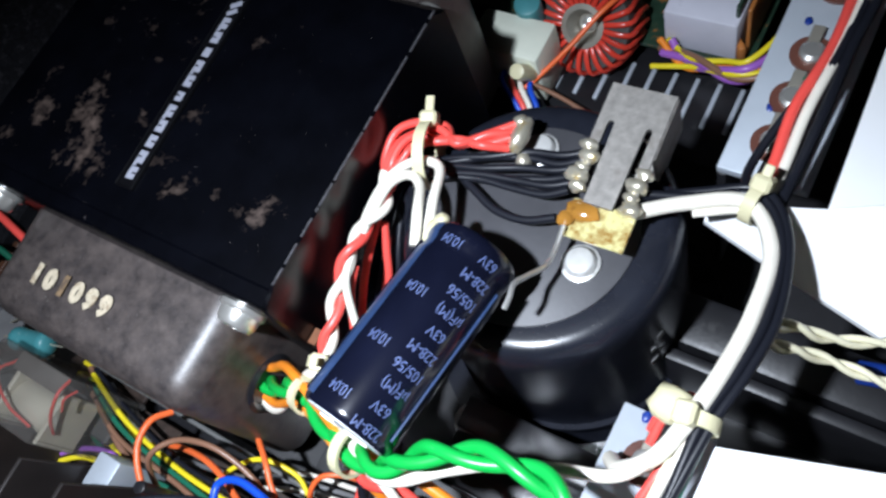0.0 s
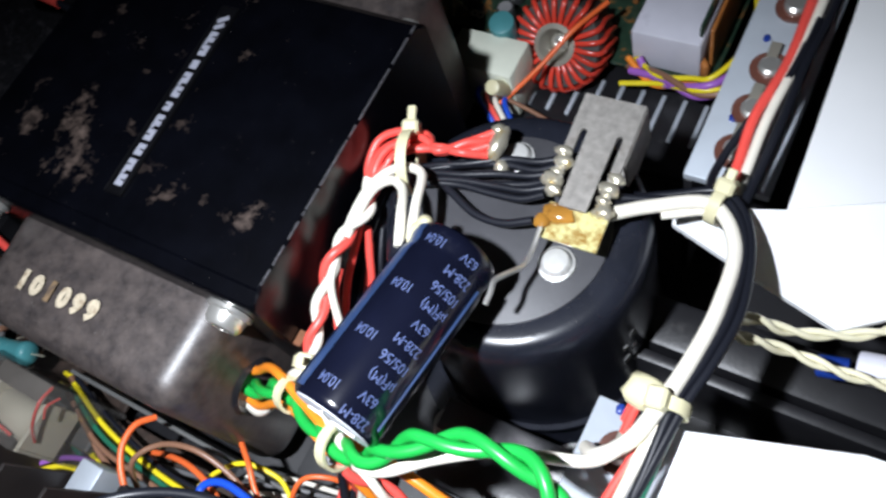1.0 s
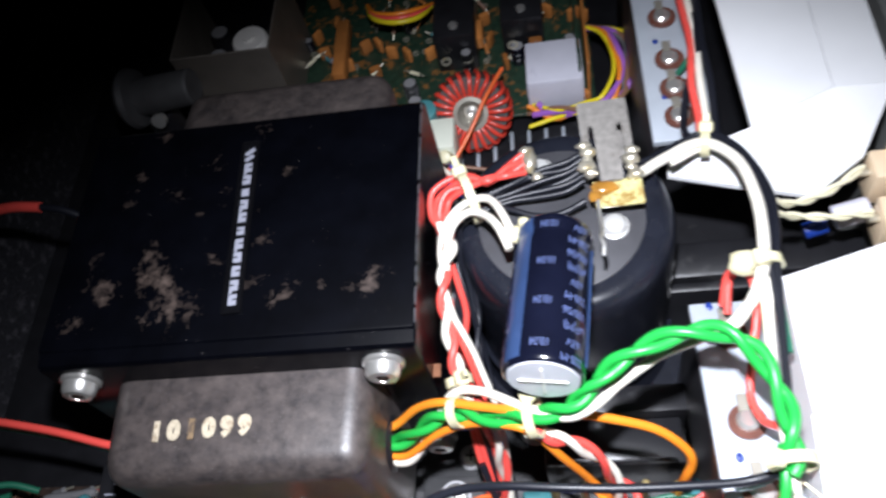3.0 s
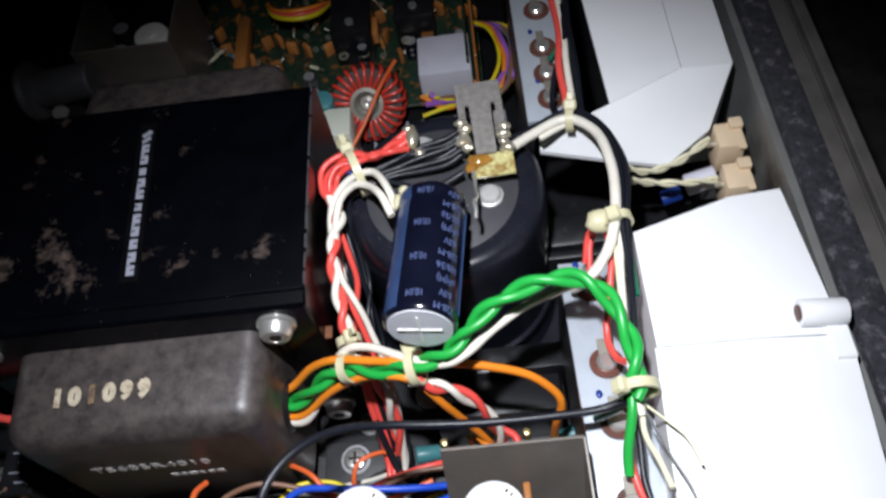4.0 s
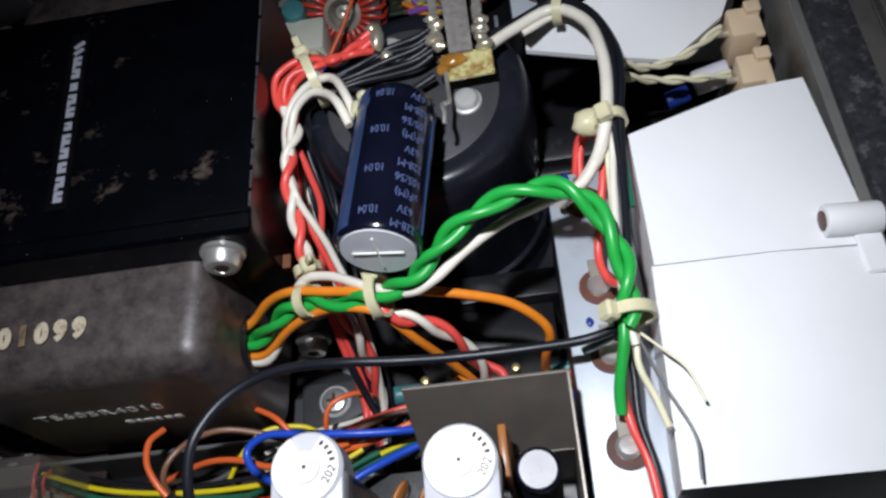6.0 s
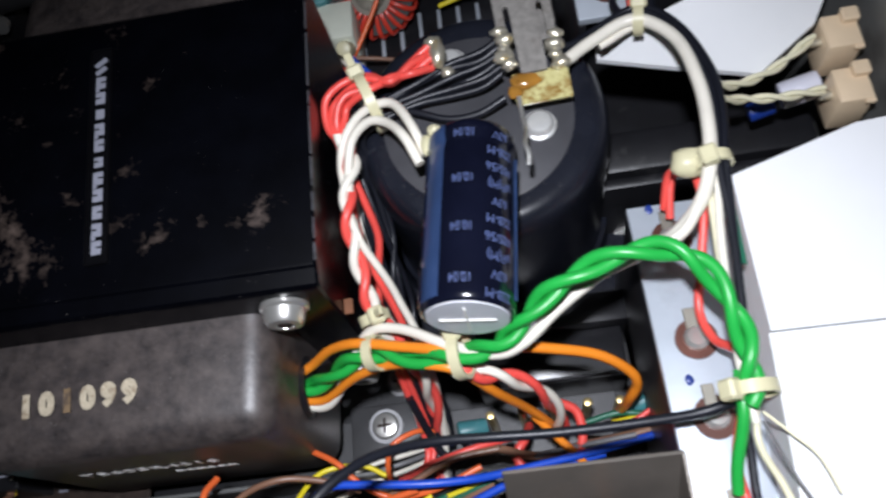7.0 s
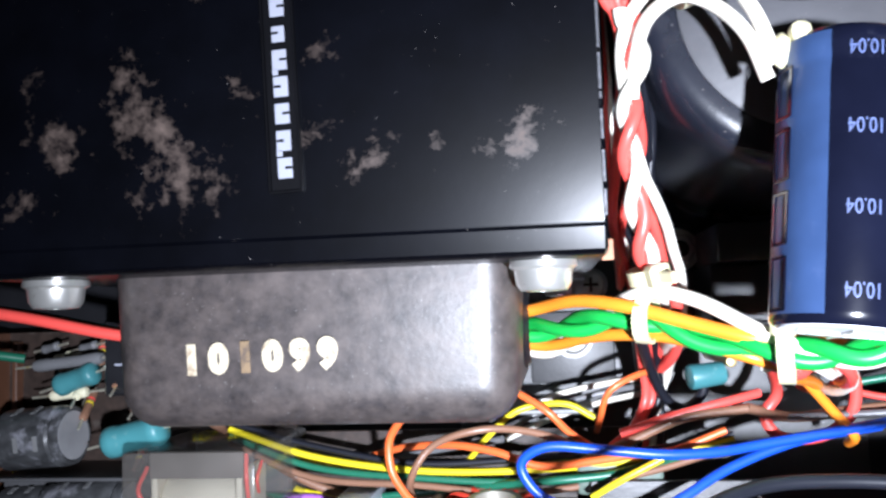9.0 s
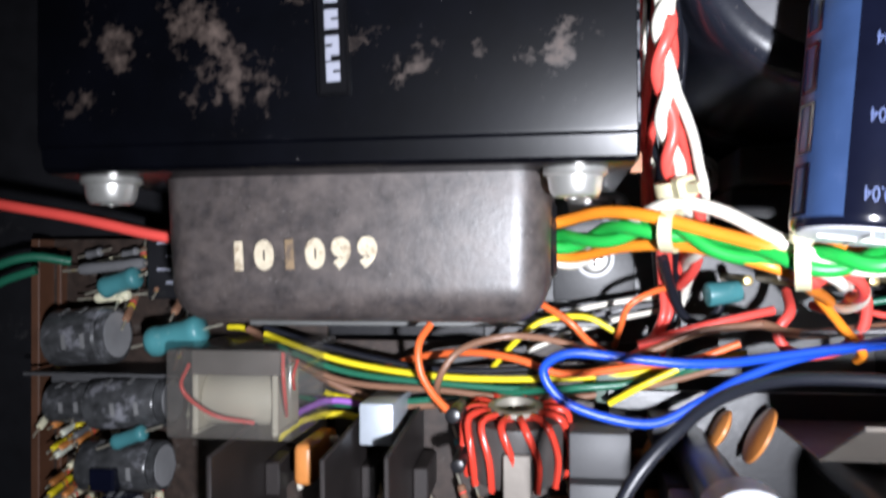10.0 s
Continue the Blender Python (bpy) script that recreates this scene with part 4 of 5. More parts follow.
wire(h2, GREEN, [(0.0985, -0.0400, 0.1060), (0.0975, -0.0500, 0.1045), (0.0950, -0.0600, 0.0985), (0.0945, -0.0660, 0.0950)], 0.0015)
wire(h2, DKGREEN, [(0.1000, -0.0400, 0.1020), (0.0960, -0.0460, 0.0990), (0.0915, -0.0470, 0.0940), (0.0885, -0.0460, 0.0880)], 0.0012)
wire(h2, ORANGE, [(-0.0230, -0.0170, 0.060), (-0.0140, -0.0150, 0.0650), (-0.0050, -0.0135, 0.0750), (0.0050, -0.0150, 0.0830), (0.0180, -0.0190, 0.0880), (0.0310, -0.0225, 0.0920), (0.0440, -0.0225, 0.0885), (0.0575, -0.0240, 0.0850), (0.0695, -0.0260, 0.0800), (0.0775, -0.0295, 0.0730), (0.0800, -0.0325, 0.0670), (0.0780, -0.0350, 0.0560), (0.0770, -0.0335, 0.0300)], 0.0015)
wire(h2, ORANGE, [(-0.0230, -0.0220, 0.056), (-0.0120, -0.0240, 0.0580), (0.0000, -0.0215, 0.0700), (0.0120, -0.0215, 0.0800), (0.0240, -0.0245, 0.0870), (0.0330, -0.0275, 0.0870), (0.0410, -0.0315, 0.0740), (0.0480, -0.0335, 0.0580), (0.0540, -0.0360, 0.0440), (0.0560, -0.0360, 0.0300)], 0.0014)
wire(h2, WHITE, [(-0.0230, -0.0230, 0.054), (-0.0110, -0.0255, 0.0570), (-0.0010, -0.0180, 0.0690), (0.0080, -0.0125, 0.0830), (0.0180, -0.0140, 0.0880), (0.0310, -0.0215, 0.0930), (0.0430, -0.0265, 0.0965), (0.0510, -0.0250, 0.0995), (0.0600, -0.0182, 0.1005), (0.0715, -0.0112, 0.1010), (0.0830, -0.0072, 0.1015), (0.0940, -0.0030, 0.1020), (0.1010, 0.0060, 0.1050)], 0.0015)
pair(h2, (RED, WHITE), [(0.0320, -0.0270, 0.0880), (0.0390, -0.0285, 0.0840), (0.0460, -0.0290, 0.0780), (0.0530, -0.0315, 0.0680), (0.0570, -0.0345, 0.0540), (0.0580, -0.0370, 0.0380), (0.0560, -0.037, 0.026)], 0.00135, 0.0014, 2.5)
cable_tie(h2, (0.0095, -0.0178, 0.0815), (1, -0.1, 0.45), 0.0044, (0, -0.3, -1), 0.0, 1.0)
cable_tie(h2, (0.0340, -0.0245, 0.0925), (1, 0, 0.3), 0.0056, (0, 0.8, 0.6), 0.004, 1.0)

# ---- main harness along the heat sink ----
h3 = thing("wire_harness", "black and white leads tied along the heat sink", "wiring")
bus = [(0.0720, 0.0555, 0.0965), (0.0830, 0.0630, 0.0955), (0.0960, 0.0675, 0.0965), (0.1050, 0.0570, 0.1000), (0.1070, 0.0400, 0.1045), (0.1060, 0.0250, 0.1075), (0.1035, 0.0120, 0.1085)]
wire(h3, WHITE, [(x - 0.0010, y - 0.0012, z + 0.0006) for x, y, z in bus] + [(0.0990, 0.0030, 0.1040), (0.0930, -0.0010, 0.0960), (0.0885, 0.0010, 0.0860)], 0.0019)
wire(h3, WHITE, [(x + 0.0012, y - 0.0022, z - 0.0012) for x, y, z in bus[1:]] + [(0.1025, -0.0020, 0.1060), (0.1005, -0.0200, 0.1050), (0.0990, -0.0400, 0.1060), (0.1000, -0.0520, 0.1040)], 0.0011)
for i in range(2):
    o = 0.0016 + 0.0019 * i
    wire(h3, BLACKW, [(0.0710, 0.0600 - 0.0008 * i, 0.0970 - 0.001 * i)] + [(x + o * (0.3 if k < 3 else 1), y + o * (1 if k < 3 else 0.35), z - 0.0004 * i) for k, (x, y, z) in enumerate(bus[1:])] + [(0.1045 + 0.0004 * i, -0.0050, 0.1070), (0.1025, -0.0250, 0.1065), (0.1000 + 0.0006 * i, -0.0430, 0.1065)], 0.00115)
wire(h3, BLACKW, [(0.1000, -0.0380, 0.1060), (0.0985, -0.0450, 0.1040), (0.0900, -0.0475, 0.1005), (0.0750, -0.0482, 0.1000), (0.0560, -0.0482, 0.1000), (0.0400, -0.0475, 0.1005), (0.0260, -0.0475, 0.1040), (0.0140, -0.0500, 0.1110), (0.0050, -0.0555, 0.1170), (-0.0020, -0.0630, 0.1195), (-0.0060, -0.0720, 0.1190), (-0.0065, -0.0850, 0.1120), (-0.0040, -0.100, 0.0900), (0.0, -0.108, 0.06)], 0.0013)
wire(h3, RED, [(0.0940, 0.0110, 0.0850), (0.0960, 0.0180, 0.0920), (0.1000, 0.0160, 0.0990), (0.1010, 0.0050, 0.1000), (0.0985, -0.0080, 0.0960), (0.0960, -0.0200, 0.0910), (0.0975, -0.0290, 0.0930), (0.1010, -0.0350, 0.1000), (0.0995, -0.0450, 0.1000), (0.0960, -0.0580, 0.0950), (0.0965, -0.0680, 0.0935), (0.0990, -0.0780, 0.0940), (0.1000, -0.0900, 0.0930)], 0.0012)
wire(h3, BLACKW, [(0.0975, -0.0450, 0.1010), (0.0990, -0.0560, 0.0970), (0.0985, -0.0680, 0.0950), (0.1005, -0.0800, 0.0940), (0.1010, -0.0900, 0.0920)], 0.0010)
wire(h3, CREAMW, [(0.1030, 0.0150, 0.1050), (0.1010, -0.0100, 0.1030), (0.1000, -0.0300, 0.1020), (0.1010, -0.0450, 0.1040), (0.1000, -0.0560, 0.1020), (0.1020, -0.0660, 0.1060), (0.1035, -0.0740, 0.1080)], 0.0009)
wire(h3, DKGREEN, [(0.1085, 0.0450, 0.1010), (0.1095, 0.0330, 0.1020), (0.1075, 0.0200, 0.1050), (0.1065, 0.0050, 0.1060), (0.1055, -0.0150, 0.1065)], 0.0007)
wire(h3, YELLOW, [(0.1090, 0.0420, 0.1000), (0.1085, 0.0300, 0.1025), (0.1065, 0.0150, 0.1050)], 0.0006)
# fine bare ends hanging over the white cover
for pts in ([(0.1015, -0.0500, 0.1060), (0.1060, -0.0560, 0.1085), (0.1100, -0.0610, 0.1090), (0.1125, -0.0690, 0.1090)], [(0.1010, -0.0520, 0.1060), (0.1040, -0.0640, 0.1090), (0.1085, -0.0760, 0.1090), (0.1080, -0.0860, 0.1090)]):
    wire(h3, CREAMW if pts[0][0] > 0.1012 else GREYW, pts, 0.00038)
# leads to the back strip
for m_, dx, r in ((RED, 0.0, 0.0014), (WHITE, 0.0028, 0.0014), (BLACKW, 0.0060, 0.0014)):
    wire(h3, m_, [(0.0955 + dx, 0.0700, 0.0935), (0.0965 + dx * 0.9, 0.0800, 0.0930), (0.0960 + dx * 1.1, 0.0950, 0.0950), (0.0985 + dx * 0.7, 0.1150, 0.0945), (0.0980 + dx, 0.1400, 0.0930), (0.0975 + dx, 0.1900, 0.0900)], r)
wire(h3, BLACKW, [(0.0930, 0.0700, 0.0935), (0.0915, 0.0800, 0.0900), (0.0950, 0.0960, 0.0920), (0.1000, 0.1080, 0.0950), (0.1015, 0.1300, 0.0940)], 0.0012)
wire(h3, DKGREEN, [(0.0945, 0.1120, 0.0820), (0.0985, 0.1140, 0.0870), (0.1020, 0.1160, 0.0910)], 0.0012)
# thin cream pair to the connectors
for dy, end in ((0.002, (0.1480, 0.0600, 0.0830)), (-0.003, (0.1480, 0.0440, 0.0790))):
    pair(h3, (CREAMW, CREAMW), [(0.1080, 0.0330, 0.1010), (0.1120, 0.0400 + dy, 0.0950), (0.1220, 0.0440 + dy, 0.0860), (0.1350, 0.0480 + dy * 2, 0.0820), end], 0.0008, 0.0008, 3)
cable_tie(h3, (0.0965, 0.0670, 0.0958), (1, -0.2, 0.1), 0.0040, (0, 0.75, 0.6), 0.004)
cable_tie(h3, (0.1040, 0.0125, 0.1072), (0.1, -1, 0), 0.0040, (-0.3, 0, 1), 0.0)
cable_tie(h3, (0.1000, -0.0450, 0.1070), (0, -1, 0), 0.0052, (-0.8, 0, 0.6), 0.0)
red_loop = thing("wire", "short red lead with cream silicone lump at the heat sink", "wiring")
wire(red_loop, RED, [(0.0950, 0.0080, 0.0850), (0.0965, 0.0170, 0.0900), (0.1005, 0.0200, 0.0930), (0.1040, 0.0160, 0.0960)], 0.0012)
part("silicone_lump", blob(B(), (0.0985, 0.0140, 0.1060), 0.0042, (1.2, 1, 0.9), 12), NYLON, red_loop, "cream silicone lump", 60)

# ---- leads along the cover's right flank, going down to the floor ----
h4 = thing("wire_harness", "red, black and white leads hanging down beside the transformer", "wiring")
for i, m_ in enumerate((BLACKW, RED, WHITE, BLACKW)):
    wire(h4, m_, [(0.0030 + 0.0012 * i, 0.0850 - i * 0.003, 0.040), (0.0022 + 0.0012 * i, 0.0700, 0.066 - i * 0.003), (0.0024 + 0.001 * i, 0.0500, 0.076 - i * 0.004), (0.0030 + 0.001 * i, 0.0300, 0.070), (0.0040 + 0.0015 * i, 0.0100, 0.055 - i * 0.002), (0.0080 + 0.002 * i, -0.0080, 0.042), (0.0115 + 0.0015 * i, -0.0200, 0.030), (0.0135 + 0.0016 * i, -0.0320, 0.020), (0.0150 + 0.0015 * i, -0.0460, 0.016), (0.0120 + 0.002 * i, -0.0560, 0.018)], 0.0011)
tabc = rbox(B(), (0.0022, -0.0028, 0.0800), (0.0026, 0.0046, 0.0008), 0.0001, 1)
tagged(part("copper_tab", tabc, COPPER, None), "small bent copper foil tab at the transformer edge", "tab")
for m_, dz in ((RED, 0.0), (BROWN, -0.003), (DKGREEN, -0.006)):
    wire(h4, m_, [(-0.190, -0.0040, 0.0700 + dz), (-0.165, -0.0085, 0.0720 + dz), (-0.140, -0.0130, 0.0700 + dz), (-0.118, -0.0180, 0.0660 + dz), (-0.100, -0.0200, 0.062 + dz)], 0.0015)

# ---- front shield box with trimmer pots ----
box = thing("shield_box", "dull open steel shield box with brown board inside", "shield box")
part("back_plate", rbox(B(), (0, 0, -0.0150), (0.0416, 0.0009, 0.0300), 0.0002, 1, Matrix.Translation((0.0622, -0.0562, 0.1040)) @ pose(0, 0, 0, -24, 0, 0)), SHIELD, box)
part("lower_plate", rbox(B(), (0.0622, -0.0686, 0.0556), (0.0416, 0.0009, 0.0416), 0.0002, 1), SHIELD, box)
part("side_plate", rbox(B(), (0.0828, -0.0770, 0.0740), (0.0009, 0.0410, 0.060), 0.0002, 1), SHIELD, box)
part("board", rbox(B(), (0.0400, -0.0830, 0.0340), (0.084, 0.044, 0.0016), 0.0002, 1), BLACK_PLASTIC, box, "dark board")
part("front_ledge", rbox(B(), (0.0560, -0.0870, 0.0960), (0.052, 0.0014, 0.004), 0.0002, 1), PHENOLIC, box)
for x, y in ((0.0195, -0.0753), (0.0556, -0.0772)):
    p = thing("trimmer_pot", "white round trimmer potentiometer with worn slot", "potentiometer", "trimmer pots")
    p.location, p.scale = (x, y, 0.0746), (0.9, 0.9, 1)
    pb = lathe(B(), [(0, 0.027), (0.0098, 0.027), (0.0098, 0.0360), (0.0092, 0.0367), (0.0, 0.0367)], 36)
    rbox(pb, (0, -0.0060, 0.0317), (0.0194, 0.0120, 0.0092), 0.0008, 2)
    part("body", pb, CLOUDY, p)
    # Added support under the pot; its black stands for the shade there.
    part("post", cyl(B(), (0, 0, -0.0397), (0, 0, 0.027), 0.0060, n=20), BLACK_PLASTIC, p)
    part("side_block", rbox(B(), (0, -0.0090, 0.004), (0.0180, 0.004, 0.044), 0.0008, 2), CLOUDY, p)
    rb = B()
    arc = [radians(118 + 304 * k / 32) for k in range(33)]
    top = rb.faces.new([rb.verts.new((0.0090 * math.cos(a), 0.0090 * math.sin(a), 0.0376)) for a in arc] + [rb.verts.new((0.0032 * math.cos(a), 0.0032 * math.sin(a), 0.0376)) for a in (radians(70), radians(110))])
    up = bmesh.ops.extrude_face_region(rb, geom=[top])
    bmesh.ops.translate(rb, verts=[v for v in up["geom"] if isinstance(v, bmesh.types.BMVert)], vec=(0, 0, -0.0011))
    lathe(rb, [(0.0042, 0.0376), (0.0040, 0.0384), (0, 0.0384)], 24)
    cap_top = part("rotor", rb, CERAMIC, p, "white rotor disc with cut-out and printed number")
    # Raised dark square; the slot's shade is in its colour.
    part("slot", rbox(B(), (0, 0, 0.0384), (0.0009, 0.0009, 0.0004)), CORE, cap_top)
    writing("number", "202", 0.0032, Matrix.Translation((0.0064, -0.0022, 0.0377)) @ pose(0, 0, 0, 0, 0, 60), CORE, cap_top)
    pr = B()
    for i in range(4):
        a = radians(12 + i * 14)
        rbox(pr, (0, 0, 0), (0.0014, 0.0008, 0.0002), 0, 1, Matrix.Translation((0.0074 * math.cos(a), 0.0074 * math.sin(a), 0.0377)) @ pose(0, 0, 0, 0, 0, math.degrees(a)))
    part("print", pr, CORE, p)


def radial_cap(parent, a, b, r, material, name="capacitor", label=""):
    a, b = Vector(a), Vector(b)
    d = b - a
    m = Matrix.Translation(a) @ d.to_track_quat("Z", "Y").to_matrix().to_4x4()
    n = d.length
    c = part(name, lathe(B(), [(0, 0), (r * 0.9, 0), (r, 0.0006), (r, n - 0.0035), (r * 0.93, n - 0.0028), (r, n - 0.0020), (r * 0.96, n - 0.0004), (r * 0.86, n), (r * 0.82, n - 0.0003), (0, n - 0.0003)], 26, m), material, parent, label, 40)
    part("end_face", lathe(B(), [(r * 0.8, n - 0.0002), (r * 0.8, n), (0, n)], 22, m), WASHER, c)
    pb = B()
    for i in range(4):
        rbox(pb, (0, 0, 0), (0.0002, r * 0.5, 0.0014), 0, 1, m @ pose(0, 0, 0, 0, 0, 20 + 75 * (i % 2)) @ Matrix.Translation((r, 0, n * (0.25 + 0.15 * i))))
    part("print", pb, PRINT_DIM, c)
    return c


def resistor(parent, a, b, r, material, bands=(), lead=0.006):
    """A resistor from a to b with dumb-bell ends, wire leads and colour bands."""
    a, b = Vector(a), Vector(b)
    d = b - a
    m = Matrix.Translation(a) @ d.to_track_quat("Z", "Y").to_matrix().to_4x4()
    n = d.length
    c = part("resistor", lathe(B(), [(0, 0), (r * 0.8, 0.0003), (r, n * 0.08), (r, n * 0.2), (r * 0.9, n * 0.28), (r * 0.9, n * 0.72), (r, n * 0.8), (r, n * 0.92), (r * 0.8, n - 0.0003), (0, n)], 16, m), material, parent, "", 50)
    t = d.normalized()
    part("lead", tube(B(), [a - t * lead, a, b, b + t * lead], 0.0004, 6), SOLDER, c)
    for i, bm_ in enumerate(bands):
        z = n * (0.3 + 0.14 * i)
        part("band", lathe(B(), [(r * 0.9, z), (r * 0.94, z), (r * 0.94, z + n * 0.06), (r * 0.9, z + n * 0.06)], 16, m), bm_, c)
    return c


radial_cap(box, (0.0720, -0.0770, 0.0450), (0.0725, -0.0770, 0.0940), 0.0058, SLEEVE, label="small dark blue capacitor with pale print")
part("film_part", rbox(B(), (0.0650, -0.0730, 0.075), (0.0022, 0.013, 0.05), 0.0006, 2), ORANGE_PART, box)
teal_s = thing("sleeved_joint", "teal sleeved solder joints over the terminal posts", "wiring")
part("sleeve", cyl(B(), (0.0250, -0.0345, 0.0330), (0.0345, -0.0335, 0.0310), 0.0034, 0.0030, 18, 0.0008), TEAL, teal_s)
part("sleeve", cyl(B(), (0.0800, -0.0330, 0.0320), (0.0885, -0.0310, 0.0340), 0.0032, 0.0030, 18, 0.0008), TEAL, teal_s)

# ---- front left circuit board ----
pcb = thing("circuit_board", "brown circuit board with capacitors, resistors and relay, dusty", "circuit board")
part("board", rbox(B(), (-0.1385, -0.1000, 0.0125), (0.098, 0.166, 0.0018), 0.0002, 1), DARK_BOARD, pcb, "dark dusty brown board")
part("edge_strip", rbox(B(), (-0.1870, -0.100, 0.0165), (0.0030, 0.166, 0.010), 0.0003, 1), PHENOLIC, pcb, "upright brown board edge")
part("edge_rib", rbox(B(), (-0.1815, -0.100, 0.0150), (0.0016, 0.160, 0.004), 0.0003, 1), PHENOLIC, pcb)
for y0, y1, x1 in ((-0.0605, -0.0570, -0.125),):
    part("partition", rbox(B(), ((-0.178 + x1) / 2, (y0 + y1) / 2, 0.0270), (x1 + 0.178, 0.0010, 0.026), 0.0002, 1), GREY_CARD, pcb, "dark grey insulation sheet")
    part("partition", rbox(B(), ((-0.176 + x1) / 2, y0 - 0.0025, 0.0285), (x1 + 0.176, 0.0065, 0.0008), 0.0002, 1, None), GREY_CARD, pcb)
radial_cap(pcb, (-0.1710, -0.0485, 0.0330), (-0.1500, -0.0470, 0.0340), 0.0088, ALU_CAN, label="grey printed electrolytic lying flat")
radial_cap(pcb, (-0.1740, -0.0690, 0.0310), (-0.1570, -0.0685, 0.0310), 0.0062, ALU_CAN)
radial_cap(pcb, (-0.1580, -0.0690, 0.0330), (-0.1320, -0.0670, 0.0340), 0.0076, ALU_CAN)
radial_cap(pcb, (-0.1610, -0.0880, 0.0330), (-0.1350, -0.0870, 0.0330), 0.0078, ALU_CAN)
radial_cap(pcb, (-0.1500, -0.0985, 0.0400), (-0.1400, -0.0985, 0.0405), 0.0052, SLEEVE)
resistor(pcb, (-0.1370, -0.0490, 0.0390), (-0.1190, -0.0445, 0.0400), 0.0046, TEAL)
resistor(pcb, (-0.1560, -0.0330, 0.0330), (-0.1430, -0.0290, 0.0340), 0.0034, TEAL)
resistor(pcb, (-0.1480, -0.0790, 0.0400), (-0.1370, -0.0750, 0.0410), 0.0024, TEAL)
resistor(pcb, (-0.1640, -0.0270, 0.0320), (-0.1420, -0.0250, 0.0320), 0.0019, GREYW)
resistor(pcb, (-0.1600, -0.0360, 0.0300), (-0.1480, -0.0350, 0.0300), 0.0017, CREAMW)
for i in range(46):
    random.seed(40 + i)
    x, y = -0.181 + random.random() * 0.052, -0.100 - random.random() * 0.035 if i % 2 else -0.018 - random.random() * 0.085
    resistor(pcb, (x, y, 0.022), (x + 0.002, y - 0.0075, 0.024 + random.random() * 0.012), 0.0013, (CREAMW, GREYW, BROWN, ORANGE_PART)[i % 4], (RED, YELLOW), 0.004)
sil = B()
for i in range(8):
    rbox(sil, (-0.128 + (i % 2) * 0.006, -0.020 - i * 0.0030, 0.0138), (0.0035, 0.0010, 0.0003))
part("silk_print", sil, PRINT_WHITE, pcb)
ic = rbox(B(), (-0.1330, -0.0250, 0.0230), (0.014, 0.022, 0.024), 0.0006, 1)
part("black_block", ic, BLACK_PLASTIC, pcb)
pm = B()
for i in range(4):
    rbox(pm, (-0.1340 + 0.003 * (i % 2), -0.0190 - i * 0.004, 0.0352), (0.005, 0.0007, 0.0003))
part("print", pm, PRINT_WHITE, pcb)
rly = part("relay", rbox(B(), (-0.1040, -0.0606, 0.0360), (0.0360, 0.0246, 0.0440), 0.0012, 2), CLEAR, pcb, "smoky clear plastic relay case")
bob = cyl(B(), (-0.1185, -0.0650, 0.0360), (-0.0960, -0.0650, 0.0360), 0.0080, n=28, bevel=0.001)
for x in (-0.1195, -0.0955):
    rbox(bob, (x, -0.0650, 0.0360), (0.0018, 0.0190, 0.0190), 0.0005, 1)
part("bobbin", bob, CREAM_COIL, rly, "cream coil bobbin")
part("contact_frame", rbox(B(), (-0.1040, -0.0580, 0.0180), (0.030, 0.018, 0.006), 0.0008, 1), GREY_STEEL, rly)
part("armature", rbox(B(), (-0.1050, -0.0530, 0.0500), (0.0260, 0.0070, 0.0012), 0.0003, 1), SHIELD, rly)
wire(rly, RED, [(-0.0905, -0.0500, 0.0520), (-0.0895, -0.0560, 0.0545), (-0.0905, -0.0640, 0.0500), (-0.0930, -0.0690, 0.0420)], 0.0006)
wire(rly, RED, [(-0.1200, -0.0540, 0.0480), (-0.1190, -0.0600, 0.0540), (-0.1130, -0.0680, 0.0480), (-0.1020, -0.0710, 0.0440)], 0.0006)
wire(rly, RED, [(-0.0870, -0.0520, 0.0500), (-0.0872, -0.0560, 0.0530), (-0.0880, -0.0600, 0.0500)], 0.0005)
# small upright parts along the board's outer edge
random.seed(17)
for i in range(26):
    x, y = -0.178 + random.random() * 0.012, -0.072 - random.random() * 0.034
    resistor(pcb, (x, y, 0.018), (x + 0.0015, y - 0.002, 0.026 + random.random() * 0.010), 0.0012, (CREAMW, GREYW, YELLOW, ORANGE_PART, PALE_NYLON)[i % 5], (RED, BROWN), 0.003)
part("square_part", rbox(B(), (-0.1500, -0.0895, 0.0405), (0.0080, 0.0070, 0.0060), 0.0006, 1), SLEEVE, pcb, "small dark blue boxed part")
for i in range(9):
    x, y = -0.168 + i * 0.0042, -0.0225 - (i % 3) * 0.0030
    resistor(pcb, (x, y, 0.022), (x + 0.0065, y + 0.0012, 0.024), 0.0014, (GREYW, CREAMW, PALE_NYLON)[i % 3], (), 0.004)

# ---- middle board with fins, red choke and parts ----
mid = thing("circuit_board", "board with black fins, red choke and boxed parts", "circuit board")
part("board", rbox(B(), (-0.0330, -0.1150, 0.0125), (0.108, 0.130, 0.0018), 0.0002, 1), DARK_BOARD, mid, "dark dusty brown board")
for x, y0, top in ((-0.1035, -0.0690, 0.071), (-0.0740, -0.0690, 0.070), (-0.0585, -0.0690, 0.066), (-0.0262, -0.0880, 0.062)):
    f = rbox(B(), (x, y0 - 0.017, (top + 0.0145) / 2), (0.0015, 0.034, top - 0.0145), 0.0004, 1)
    rbox(f, (x + 0.0030, y0 - 0.019, 0.026), (0.0046, 0.010, 0.016), 0.0005, 1)
    for v in f.verts:
        v.co.y -= 0.0050 * (v.co.z - 0.0145) / (top - 0.0145)
